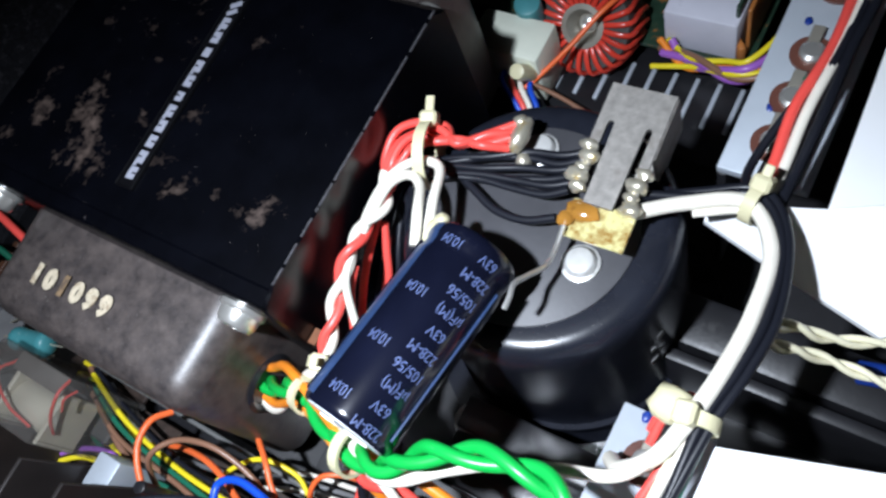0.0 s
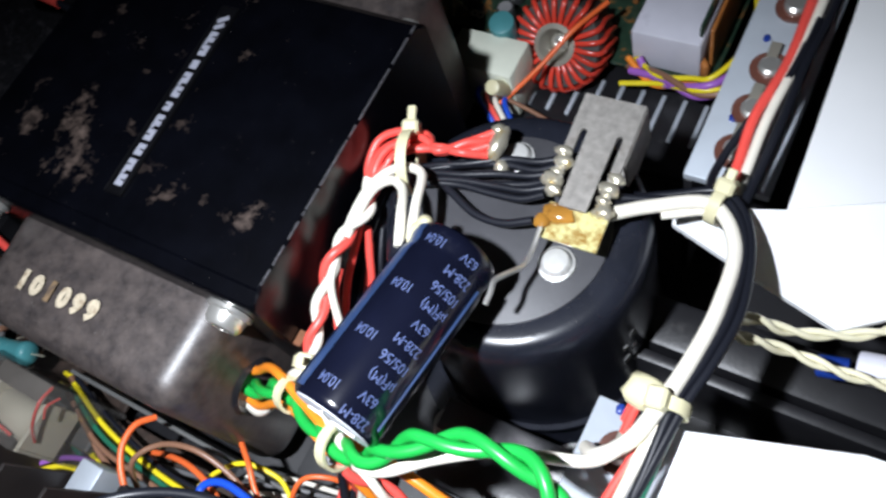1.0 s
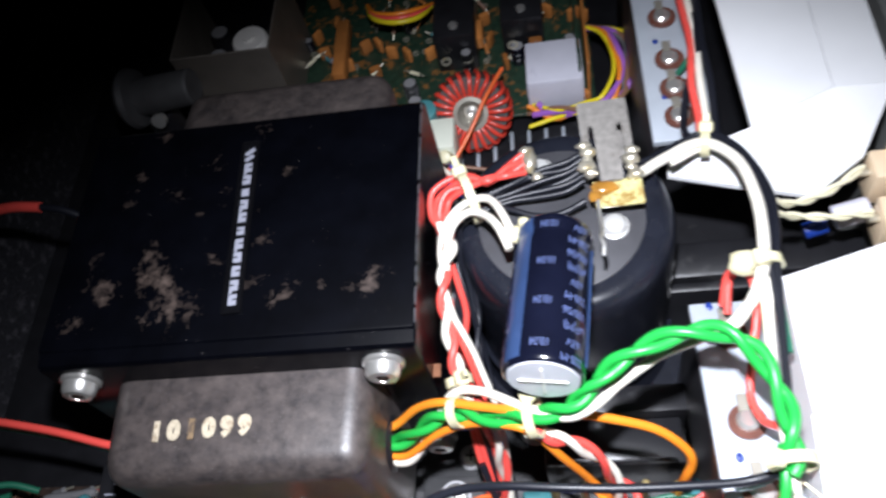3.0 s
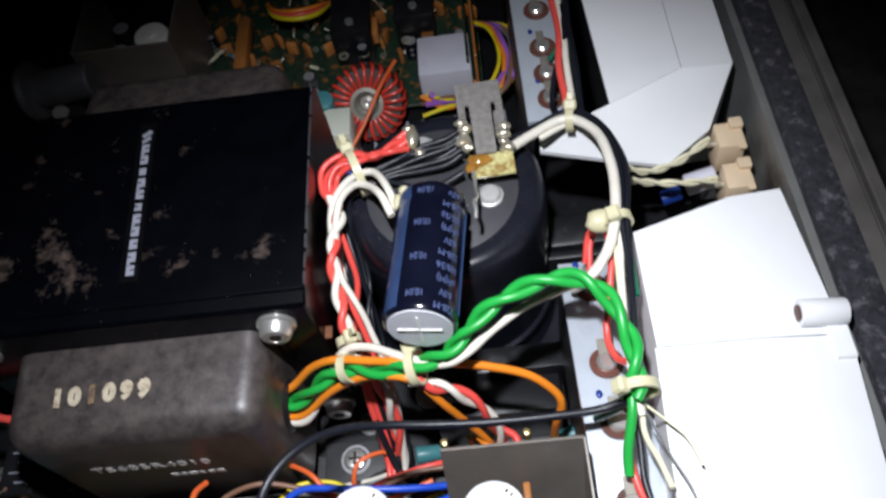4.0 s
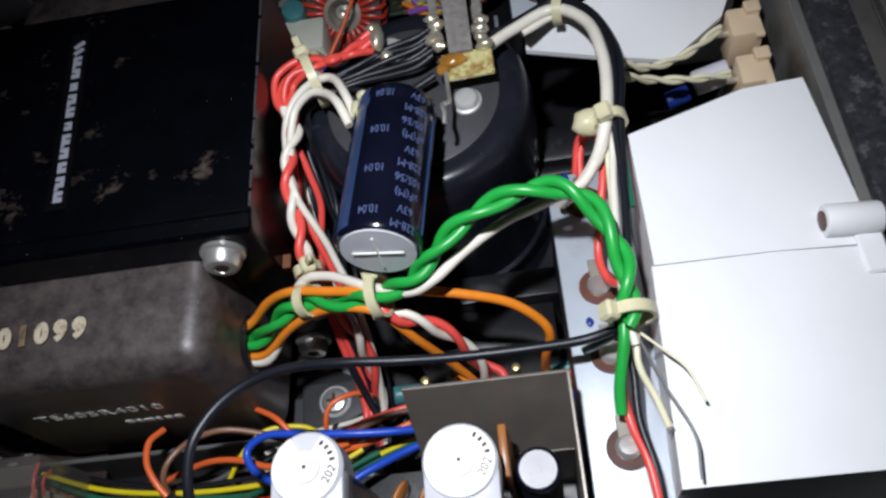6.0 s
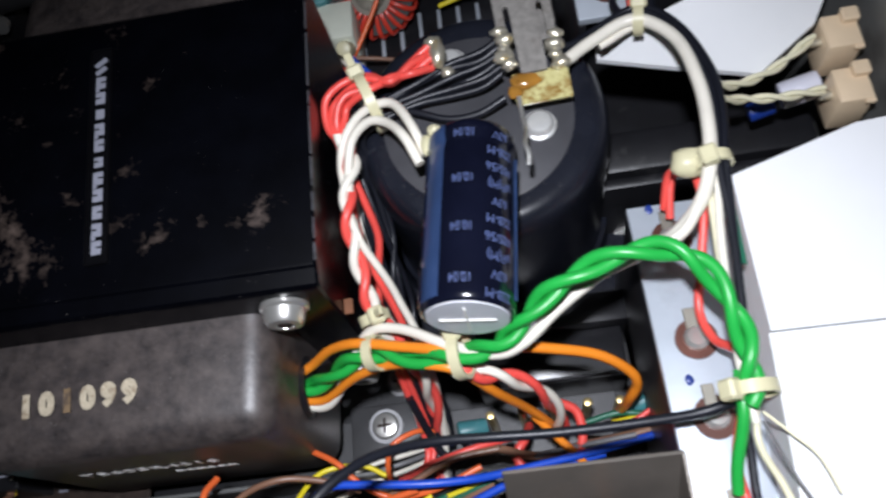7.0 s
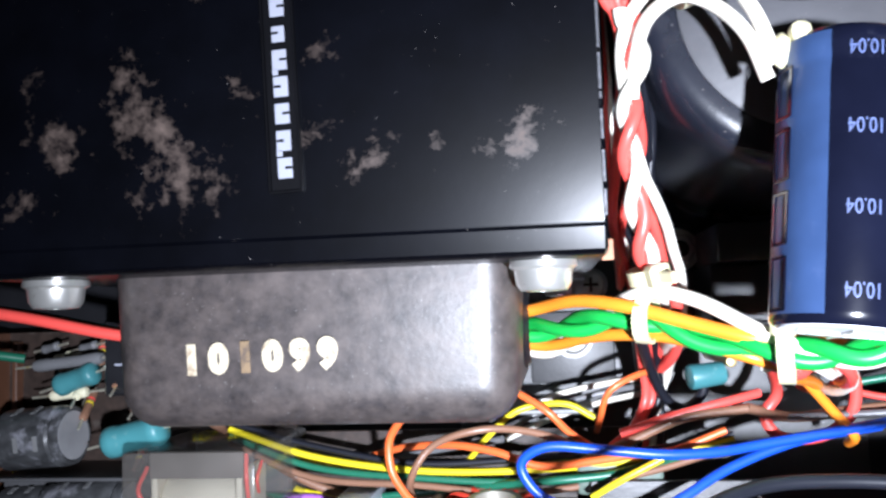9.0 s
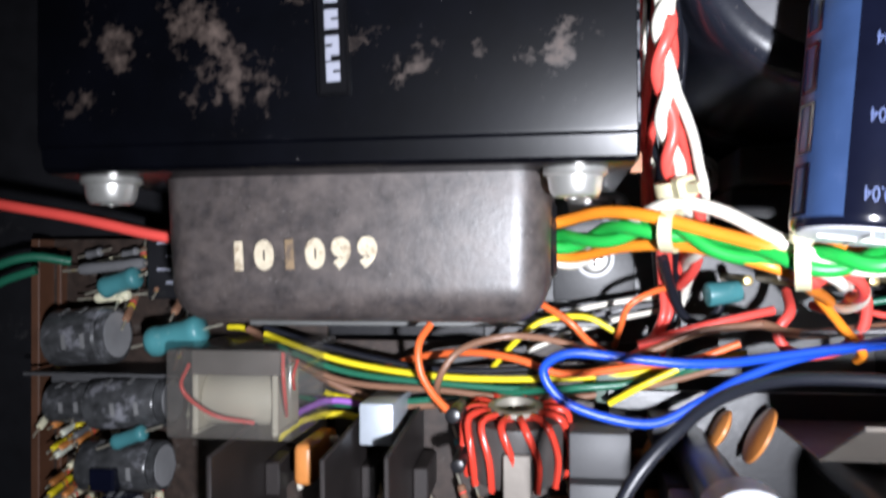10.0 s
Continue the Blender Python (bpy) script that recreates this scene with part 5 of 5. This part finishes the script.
    part("fin", f, FIN, mid, "brown-black anodised cooling fin")
part("metal_case", rbox(B(), (-0.0668, -0.0710, 0.0280), (0.010, 0.012, 0.028), 0.0008, 2), ALU, mid, "bright metal can part")
part("orange_part", rbox(B(), (-0.0880, -0.0830, 0.0300), (0.006, 0.012, 0.026), 0.002, 3), ORANGE_PART, mid)
for i in range(30):
    random.seed(90 + i)
    x, y = -0.085 + random.random() * 0.095, -0.072 - random.random() * 0.035
    resistor(mid, (x, y, 0.018 + random.random() * 0.012), (x + 0.003, y - 0.007, 0.020 + random.random() * 0.014), 0.0013, (CREAMW, GREYW, BROWN, ORANGE_PART, TEAL)[i % 5], (RED,), 0.004)


def choke(parent, at, r_in, r_out, h, tilt, wraps, name="choke", gap=0.0):
    """A ring core wound with enamelled wire, with a washer and screw in its middle."""
    m = Matrix.Translation(at) @ tilt
    core_ob = part(name, lathe(B(), [(r_in, -h / 2), (r_out * 0.97, -h / 2), (r_out, -h * 0.4), (r_out, h * 0.4), (r_out * 0.97, h / 2), (r_in, h / 2), (r_in, -h / 2)], 40, m), FERRITE, parent, "dark ring core wound with red wire")
    for i in range(wraps):
        a = 2 * math.pi * (gap / 2 + (1 - gap) * i / wraps)
        u = Vector((math.cos(a), math.sin(a), 0))
        a2 = a + math.pi / wraps
        v = Vector((math.cos(a2), math.sin(a2), 0))
        lp = [u * r_in + Vector((0, 0, -h / 2)), u * (r_in - 0.001), u * r_in + Vector((0, 0, h / 2 + 0.0006)), u * r_out + Vector((0, 0, h / 2 + 0.0008)), v * (r_out + 0.001), v * r_out + Vector((0, 0, -h / 2 - 0.0006))]
        part("turn", tube(B(), glide([m @ q for q in lp], 4), 0.00105, 6), ENAMEL, core_ob, "", 60)
    part("washer", lathe(B(), [(r_in * 1.25, h / 2 + 0.0012), (r_in * 1.25, h / 2 + 0.0024), (r_in * 0.95, h / 2 + 0.0026), (r_in * 0.62, h / 2 - 0.0010), (r_in * 0.55, h / 2 - 0.0040), (0, h / 2 - 0.0042)], 32, m), DULL_TIN, core_ob, "bright dished washer")
    part("screw_head", lathe(B(), [(r_in * 0.42, h / 2 - 0.0041), (r_in * 0.40, h / 2 - 0.0022), (r_in * 0.2, h / 2 - 0.0016), (0, h / 2 - 0.0022)], 20, m), BRIGHT, core_ob)
    return core_ob


choke(mid, (-0.0275, -0.0760, 0.0360), 0.0062, 0.0140, 0.017, pose(0, 0, 0, -80, 0, 0), 14)
part("bar", rbox(B(), (-0.0265, -0.0830, 0.0510), (0.0075, 0.014, 0.0014), 0.0003, 1, None), SHIELD, mid)
part("black_post", cyl(B(), (-0.0435, -0.0680, 0.0150), (-0.0435, -0.0660, 0.0520), 0.0022, n=14, bevel=0.0006), BLACK_PLASTIC, mid)
part("black_post", cyl(B(), (-0.0425, -0.0780, 0.0150), (-0.0420, -0.0790, 0.0540), 0.0020, n=14, bevel=0.0006), BLACK_PLASTIC, mid)
part("grey_block", rbox(B(), (-0.0050, -0.0760, 0.0330), (0.0160, 0.0120, 0.034), 0.0008, 2), GREY_CARD, mid)
part("grey_block", rbox(B(), (-0.0045, -0.0900, 0.0310), (0.0170, 0.0120, 0.034), 0.0008, 2), GREY_CARD, mid)
part("green_block", rbox(B(), (0.0060, -0.0605, 0.0220), (0.0230, 0.0100, 0.020), 0.0012, 2), GREEN_GREY, mid, "greenish grey boxed part")
part("grey_block", rbox(B(), (0.0170, -0.0860, 0.0440), (0.0110, 0.0090, 0.0190), 0.0008, 2), GREY_CARD, mid)
part("grey_block", rbox(B(), (0.0130, -0.0700, 0.0420), (0.0090, 0.0080, 0.0150), 0.0008, 2), GREY_CARD, mid)
for x, y, r in ((0.0270, -0.0700, 0.0056), (0.0365, -0.0710, 0.0080), (0.0090, -0.0760, 0.0046)):
    part("disc_part", lathe(B(), [(0, -0.0014), (r * 0.7, -0.0013), (r, -0.0004), (r, 0.0004), (r * 0.7, 0.0013), (0, 0.0014)], 24, Matrix.Translation((x, y, 0.0348 + r)) @ pose(0, 0, 0, 90, 0, 62)), ORANGE_PART, mid, "orange-brown dipped disc")
for i, (x, y) in enumerate(((0.0090, -0.0790), (0.0005, -0.0990), (-0.0150, -0.0980), (-0.0350, -0.1000), (-0.0600, -0.0990), (0.0120, -0.0900))):
    part("dipped_part", rbox(B(), (x, y, 0.026), (0.009, 0.004, 0.020), 0.0018, 3), ORANGE_PART, mid)
for i in range(7):
    radial_cap(mid, (-0.0700 + i * 0.0130, -0.1080, 0.0134), (-0.0700 + i * 0.0130, -0.1080, 0.0300 + 0.004 * (i % 3)), 0.0048, (SLEEVE, ALU_CAN)[i % 2])
# chassis partition plate below the bell
structure("partition_plate", rbox(B(), (-0.055, -0.0435, 0.0140), (0.110, 0.0016, 0.028), 0.0004, 1), GREY_STEEL, "grey steel partition below the transformer bell", "chassis")
structure("floor_plate", rbox(B(), (0.020, -0.0460, 0.0006), (0.120, 0.050, 0.0020), 0.0004, 1), DUSTY_LIT, "dusty black steel plate on the chassis floor, greyed for the light on it", "chassis")

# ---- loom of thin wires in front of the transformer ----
# Left-hand wires are lowered along sight lines to fit the camera's closing view.
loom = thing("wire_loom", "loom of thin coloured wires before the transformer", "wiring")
wire(loom, BLUE, [(0.0920, -0.0425, 0.0395), (0.0660, -0.0465, 0.0415), (0.0400, -0.0500, 0.0455), (0.0280, -0.0512, 0.0490), (0.0150, -0.0512, 0.0515), (0.0000, -0.0498, 0.0520), (-0.0130, -0.0490, 0.0520), (-0.0195, -0.0535, 0.0510), (-0.0150, -0.0610, 0.0510), (-0.0040, -0.0655, 0.0510), (0.0090, -0.0670, 0.0500), (0.0200, -0.0620, 0.0480), (0.0320, -0.0560, 0.0440), (0.0500, -0.0500, 0.0405), (0.0700, -0.0470, 0.0385)], 0.0013)
wire(loom, VERMILION, [(-0.0500, -0.0420, 0.0480), (-0.0525, -0.0470, 0.0520), (-0.0520, -0.0540, 0.0530), (-0.0490, -0.0600, 0.0520), (-0.0450, -0.0650, 0.0500)], 0.0011)
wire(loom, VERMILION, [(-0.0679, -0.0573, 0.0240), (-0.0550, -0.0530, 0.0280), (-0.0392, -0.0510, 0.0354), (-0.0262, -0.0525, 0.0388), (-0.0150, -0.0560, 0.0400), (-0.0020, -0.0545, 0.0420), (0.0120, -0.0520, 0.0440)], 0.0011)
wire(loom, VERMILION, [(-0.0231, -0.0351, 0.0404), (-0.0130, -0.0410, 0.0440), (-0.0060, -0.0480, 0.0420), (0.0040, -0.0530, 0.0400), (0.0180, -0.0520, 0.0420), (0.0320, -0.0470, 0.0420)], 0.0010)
wire(loom, VERMILION, [(0.0010, -0.0500, 0.0200), (0.0015, -0.0440, 0.0340), (0.0040, -0.0370, 0.0380), (0.0120, -0.0330, 0.0360), (0.0180, -0.0330, 0.0300)], 0.0009)
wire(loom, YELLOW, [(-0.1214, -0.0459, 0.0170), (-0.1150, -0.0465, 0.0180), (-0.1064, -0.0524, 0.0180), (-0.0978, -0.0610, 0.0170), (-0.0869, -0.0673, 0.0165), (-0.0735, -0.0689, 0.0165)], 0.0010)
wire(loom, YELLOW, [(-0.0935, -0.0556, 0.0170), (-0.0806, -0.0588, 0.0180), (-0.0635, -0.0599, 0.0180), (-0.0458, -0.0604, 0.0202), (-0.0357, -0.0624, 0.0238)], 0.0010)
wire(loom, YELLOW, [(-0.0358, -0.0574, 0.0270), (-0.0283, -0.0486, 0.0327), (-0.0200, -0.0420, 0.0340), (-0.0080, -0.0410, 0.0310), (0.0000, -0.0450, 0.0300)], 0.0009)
wire(loom, YELLOW, [(-0.0020, -0.0640, 0.0400), (0.0060, -0.0590, 0.0420), (0.0160, -0.0540, 0.0420)], 0.0009)
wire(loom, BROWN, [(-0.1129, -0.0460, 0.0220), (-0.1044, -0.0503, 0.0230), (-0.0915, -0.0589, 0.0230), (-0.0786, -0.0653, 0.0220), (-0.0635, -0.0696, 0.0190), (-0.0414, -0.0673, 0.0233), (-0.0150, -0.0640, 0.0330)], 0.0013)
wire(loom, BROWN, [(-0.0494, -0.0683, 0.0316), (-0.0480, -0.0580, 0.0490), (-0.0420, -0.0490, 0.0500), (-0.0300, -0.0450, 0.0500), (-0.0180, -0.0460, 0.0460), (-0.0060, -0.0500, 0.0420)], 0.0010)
wire(loom, BROWN, [(-0.0060, -0.0560, 0.0380), (0.0080, -0.0500, 0.0400), (0.0220, -0.0440, 0.0410), (0.0380, -0.0420, 0.0400)], 0.0012)
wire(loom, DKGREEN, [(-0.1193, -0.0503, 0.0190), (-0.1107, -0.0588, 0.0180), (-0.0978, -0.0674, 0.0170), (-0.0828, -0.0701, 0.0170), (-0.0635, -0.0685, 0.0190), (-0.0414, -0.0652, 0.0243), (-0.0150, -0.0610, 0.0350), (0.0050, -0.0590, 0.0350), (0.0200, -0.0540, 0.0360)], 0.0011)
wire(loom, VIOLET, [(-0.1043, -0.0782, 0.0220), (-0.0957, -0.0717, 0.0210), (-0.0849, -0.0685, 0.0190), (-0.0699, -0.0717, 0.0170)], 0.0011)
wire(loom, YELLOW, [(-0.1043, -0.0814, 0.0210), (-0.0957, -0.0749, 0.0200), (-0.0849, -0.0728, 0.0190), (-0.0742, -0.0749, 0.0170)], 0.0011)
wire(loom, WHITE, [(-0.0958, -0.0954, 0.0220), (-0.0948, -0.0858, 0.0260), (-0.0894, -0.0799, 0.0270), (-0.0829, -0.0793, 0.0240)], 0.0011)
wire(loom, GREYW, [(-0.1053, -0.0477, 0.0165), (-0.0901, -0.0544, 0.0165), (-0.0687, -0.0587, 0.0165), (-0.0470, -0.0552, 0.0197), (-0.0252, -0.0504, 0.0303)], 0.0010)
for i, m_ in enumerate((BLACKW, YELLOW, DKGREEN, BROWN)):
    wire(loom, m_, [(-0.1050, -0.0450 - 0.002 * i, 0.0280), (-0.0800, -0.0520 - 0.003 * i, 0.0280), (-0.0500, -0.0570 - 0.002 * i, 0.0290), (-0.0200, -0.0560 - 0.003 * i, 0.0300), (0.0100, -0.0540 - 0.002 * i, 0.0320), (0.0350, -0.0490 - 0.001 * i, 0.0360)], 0.0010)
for i, m_ in enumerate((WHITE, GREYW, WHITE)):
    wire(loom, m_, [(-0.0250, -0.0460 - 0.003 * i, 0.0200), (-0.0100, -0.0400 - 0.003 * i, 0.0180), (0.0050, -0.0370 - 0.0025 * i, 0.0160), (0.0180, -0.0350 - 0.002 * i, 0.0200)], 0.0009)
wire(loom, BLACKW, [(0.0120, -0.0240, 0.0450), (0.0150, -0.0320, 0.0360), (0.0190, -0.0400, 0.0300), (0.0240, -0.0430, 0.0290), (0.0285, -0.0390, 0.0310), (0.0290, -0.0330, 0.0320)], 0.0014)
for i, m_ in enumerate((RED, RED, BLACKW)):
    wire(loom, m_, [(0.0096 + i * 0.0010, -0.0090, 0.0720), (0.0105 + i * 0.0016, -0.0140, 0.0600), (0.0110 + i * 0.002, -0.0200, 0.0480), (0.0130 + i * 0.002, -0.0300, 0.0330), (0.0140 + i * 0.0018, -0.0400, 0.0280), (0.0100 + i * 0.0015, -0.0480, 0.0300), (0.0040 + i * 0.001, -0.0530, 0.0300)], 0.0012)
wire(loom, RED, [(0.0570, -0.0300, 0.0430), (0.0635, -0.0340, 0.0410), (0.0635, -0.0435, 0.0385), (0.0570, -0.0495, 0.0365), (0.0470, -0.0500, 0.0360), (0.0430, -0.0445, 0.0360), (0.0465, -0.0390, 0.0350), (0.0480, -0.0340, 0.0260)], 0.0015)
wire(loom, ORANGE, [(0.0500, -0.0345, 0.0480), (0.0570, -0.0420, 0.0430), (0.0630, -0.0490, 0.0400), (0.0640, -0.0520, 0.0330)], 0.0013)
wire(loom, BROWN, [(0.0380, -0.0420, 0.0390), (0.0500, -0.0450, 0.0345), (0.0640, -0.0435, 0.0355), (0.0790, -0.0420, 0.0360), (0.0930, -0.0400, 0.0360)], 0.0014)
wire(loom, YELLOW, [(0.0740, -0.0375, 0.0350), (0.0830, -0.0372, 0.0365), (0.0930, -0.0382, 0.0360)], 0.0009)
wire(loom, DKGREEN, [(0.0660, -0.0365, 0.0350), (0.0760, -0.0350, 0.0365), (0.0840, -0.0360, 0.0365), (0.0930, -0.0365, 0.0350)], 0.0010)
wire(loom, RED, [(0.0060, -0.0480, 0.0390), (0.0180, -0.0440, 0.0400), (0.0320, -0.0405, 0.0390), (0.0420, -0.0385, 0.0360)], 0.0012)
wire(loom, RED, [(0.0620, -0.0380, 0.0350), (0.0740, -0.0400, 0.0400), (0.0840, -0.0370, 0.0420), (0.0900, -0.0320, 0.0440)], 0.0009)
wire(loom, GREYW, [(0.0480, -0.0450, 0.0350), (0.0640, -0.0440, 0.0390), (0.0800, -0.0430, 0.0420)], 0.0010)
wire(loom, DKGREEN, [(-0.2000, -0.0330, 0.0420), (-0.1850, -0.0260, 0.0430), (-0.1750, -0.0230, 0.0400), (-0.1650, -0.0245, 0.0350)], 0.0014)
wire(loom, DKGREEN, [(-0.2000, -0.0400, 0.0400), (-0.1850, -0.0310, 0.0410), (-0.1740, -0.0270, 0.0390)], 0.0014)

# ---- back circuit board ----
rear = thing("circuit_board", "dark green circuit board crowded with small parts", "circuit board")
part("board", rbox(B(), (-0.012, 0.232, 0.0150), (0.158, 0.150, 0.0018), 0.0002, 1), GREEN_BOARD, rear)
random.seed(11)
for i in range(150):
    x, y = -0.085 + random.random() * 0.150, 0.160 + random.random() ** 1.3 * 0.100
    k = random.random()
    if -0.02 < x < 0.06 and y < 0.185:
        continue
    if k < 0.34:
        a = random.random() * 3.1
        resistor(rear, (x, y, 0.0200), (x + 0.0055 * math.cos(a), y + 0.0055 * math.sin(a), 0.0200 + random.random() * 0.006), 0.0011, random.choice((CREAMW, BROWN, GREYW, TEAL, ORANGE_PART)), (), 0.003)
    elif k < 0.56:
        radial_cap(rear, (x, y, 0.0159), (x, y, 0.0240 + random.random() * 0.008), 0.0022 + random.random() * 0.0016, random.choice((SLEEVE, ALU_CAN, BLACK_PLASTIC)))
    elif k < 0.80:
        part("dipped_part", rbox(B(), (0, 0, 0), (0.0062, 0.0028, 0.0085), 0.0012, 2, Matrix.Translation((x, y, 0.0200)) @ pose(0, 0, 0, 0, 0, random.random() * 180)), ORANGE_PART, rear)
    else:
        part("solder_joint", lathe(B(), [(0.0011, 0), (0.0018, 0.0004), (0.0018, 0.0010), (0.0011, 0.0010), (0.0011, 0)], 12, Matrix.Translation((x, y, 0.0160))), SOLDER, rear)
for x, y, l in ((-0.062, 0.205, 0.040), (0.040, 0.185, 0.020), (0.052, 0.172, 0.018), (0.010, 0.205, 0.014)):
    part("orange_bar", rbox(B(), (x, y, 0.0260), (0.0070, l, 0.0080), 0.0012, 2), ORANGE_PART, rear, "orange boxed part")
for x, y in ((0.000, 0.208), (0.034, 0.214)):
    hs = part("black_module", rbox(B(), (x, y, 0.0280), (0.021, 0.034, 0.024), 0.0010, 2), BLACK_PLASTIC, rear, "black module with bright screw")
    part("screw_head", lathe(B(), [(0.0024, 0.0400), (0.0022, 0.0414), (0, 0.0418)], 16, Matrix.Translation((x, y - 0.010, 0))), BRIGHT, hs)
    for sx in (-0.0055, 0.0055):
        part("eyelet", lathe(B(), [(0.0016, 0), (0.0028, 0.0006), (0.0028, 0.0014), (0.0016, 0.0014), (0.0016, 0)], 16, Matrix.Translation((x + sx, y - 0.021, 0.0262))), SOLDER, hs)
for x in (0.0600, 0.0640):
    part("edge_rib", rbox(B(), (x, 0.205, 0.0280), (0.0014, 0.085, 0.024), 0.0003, 1), ORANGE_PART if x > 0.062 else GREEN_BOARD, rear)
choke(thing("choke_coil", "red wound ring choke with bright centre screw", "coil"), (0.0070, 0.1570, 0.0230), 0.0068, 0.0180, 0.017, pose(0, 0, 0, 52, 0, 0), 25)
ts = thing("teal_capacitor", "teal tubular part beside the choke", "capacitor")
part("body", cyl(B(), (-0.0160, 0.1520, 0.0100), (-0.0130, 0.1460, 0.0400), 0.0052, n=20, bevel=0.001), TEAL, ts)
gs = thing("cream_connector", "translucent cream connector with coloured wires", "connector")
part("shell", rbox(B(), (-0.0150, 0.1340, 0.0230), (0.0300, 0.0180, 0.026), 0.0012, 2), PALE_NYLON, gs)
part("sleeve", cyl(B(), (-0.0040, 0.1300, 0.0200), (-0.0040, 0.1180, 0.0380), 0.0036, 0.0030, 16, 0.0006), NYLON, gs)
for i, m_ in enumerate((BLUE, RED, WHITE, BLUE)):
    wire(gs, m_, [(-0.0160 + i * 0.004, 0.1280, 0.0220), (-0.0140 + i * 0.004, 0.1200, 0.0260), (-0.0050 + i * 0.003, 0.1130, 0.0240), (0.0030, 0.1080, 0.0180)], 0.0011)
lw = thing("wire", "thin orange and brown wires running to the choke", "wiring")
wire(lw, VERMILION, [(0.0240, 0.1640, 0.0420), (0.0160, 0.1500, 0.0400), (0.0080, 0.1370, 0.0330), (-0.0010, 0.1250, 0.0260), (-0.0060, 0.1180, 0.0240)], 0.0010)
wire(lw, BROWN, [(-0.0020, 0.1230, 0.0240), (0.0120, 0.1210, 0.0220), (0.0280, 0.1170, 0.0200), (0.0420, 0.1130, 0.0160)], 0.0009)
wb = thing("boxed_relay", "pale lilac boxed part standing before the board", "relay")
part("case", rbox(B(), (0.0480, 0.1720, 0.0255), (0.0270, 0.0270, 0.0192), 0.0012, 2), PAPER, wb)
rain = thing("wire_loom", "arched rainbow loom of coloured wires", "wiring")
random.seed(23)
for i, m_ in enumerate((YELLOW, ORANGE, VIOLET, GREYW, BROWN, VIOLET, YELLOW)):
    o = 0.0018 * i
    line = [(0.0640 + o * 0.3, 0.1960, 0.0300), (0.0725 + o * 0.6, 0.1880, 0.0330), (0.0755 + o, 0.1760, 0.0350), (0.0755 + o, 0.1620, 0.0340), (0.0715 + o * 0.8, 0.1510 - o * 0.3, 0.0310),
            (0.0620 + o * 0.4, 0.1490 - o * 0.4, 0.0270), (0.0500, 0.1525 - o * 0.4, 0.0230), (0.0360, 0.1560 - o * 0.5, 0.0200)]
    wire(rain, m_, [Vector(q) + Vector([(random.random() - 0.5) * (0.001 + 0.0011 * k) for _ in range(3)]) for k, q in enumerate(line)], 0.0011 + 0.0002 * (i % 3))
for i, m_ in enumerate((YELLOW, RED, ORANGE)):
    wire(rain, m_, [(-0.0480, 0.2300, 0.0320), (-0.0420, 0.2130 + i * 0.002, 0.0380), (-0.0300, 0.2060 + i * 0.003, 0.0400), (-0.0180, 0.2100 + i * 0.003, 0.0380), (-0.0120, 0.2250, 0.0320)], 0.0014)
sh = thing("shield_can", "dull grey open shield can at the board's edge", "shield can")
part("front_plate", rbox(B(), (-0.1090, 0.1720, 0.0350), (0.050, 0.0010, 0.062), 0.0003, 1), SHIELD, sh)
part("side_plate", rbox(B(), (-0.1340, 0.2000, 0.0350), (0.0010, 0.056, 0.062), 0.0003, 1), SHIELD, sh)
part("side_plate", rbox(B(), (-0.0845, 0.2000, 0.0350), (0.0010, 0.056, 0.062), 0.0003, 1), SHIELD, sh)
pt = thing("trimmer_pot", "white round trimmer potentiometer inside the shield can", "potentiometer", "trimmer pots")
part("rotor", lathe(B(), [(0, 0), (0.0095, 0), (0.0095, 0.0480), (0.0085, 0.0495), (0.003, 0.0495), (0.003, 0.0510), (0, 0.0510)], 30, Matrix.Translation((-0.1040, 0.1980, 0.0))), CERAMIC, pt)
for x, y in ((-0.119, 0.188), (-0.121, 0.205)):
    radial_cap(sh, (x, y, 0.001), (x, y, 0.050), 0.0052, BLACK_PLASTIC)
kn = thing("black_grommet", "black rubber cable grommet with bright screw by the transformer", "grommet")
part("flange", lathe(B(), [(0.004, 0), (0.0135, 0), (0.0145, 0.002), (0.0135, 0.0045), (0.0090, 0.0060), (0.0085, 0.0330), (0.0075, 0.0340), (0, 0.0340)], 30, Matrix.Translation((-0.1500, 0.1500, 0.0650)) @ pose(0, 0, 0, 0, 84, 0)), RUBBER, kn)
part("arm", rbox(B(), (-0.1400, 0.1500, 0.0280), (0.014, 0.010, 0.056), 0.002, 2), BLACK_PLASTIC, kn)
part("bolt", lathe(B(), [(0, 0), (0.0036, 0), (0.0036, 0.003), (0, 0.0034)], 16, Matrix.Translation((-0.1380, 0.1442, 0.0560)) @ pose(0, 0, 0, 75, 0, 0)), BRIGHT, kn)
lf = thing("wire", "red sleeved lead leaving the transformer's far flank", "wiring")
wire(lf, RED, [(-0.190, 0.0720, 0.0880), (-0.172, 0.0740, 0.0900), (-0.158, 0.0735, 0.0890)], 0.0022)
wire(lf, BLACKW, [(-0.158, 0.0735, 0.0890), (-0.148, 0.0720, 0.0870), (-0.138, 0.0690, 0.0800), (-0.132, 0.0650, 0.0650), (-0.126, 0.0620, 0.05)], 0.0016)
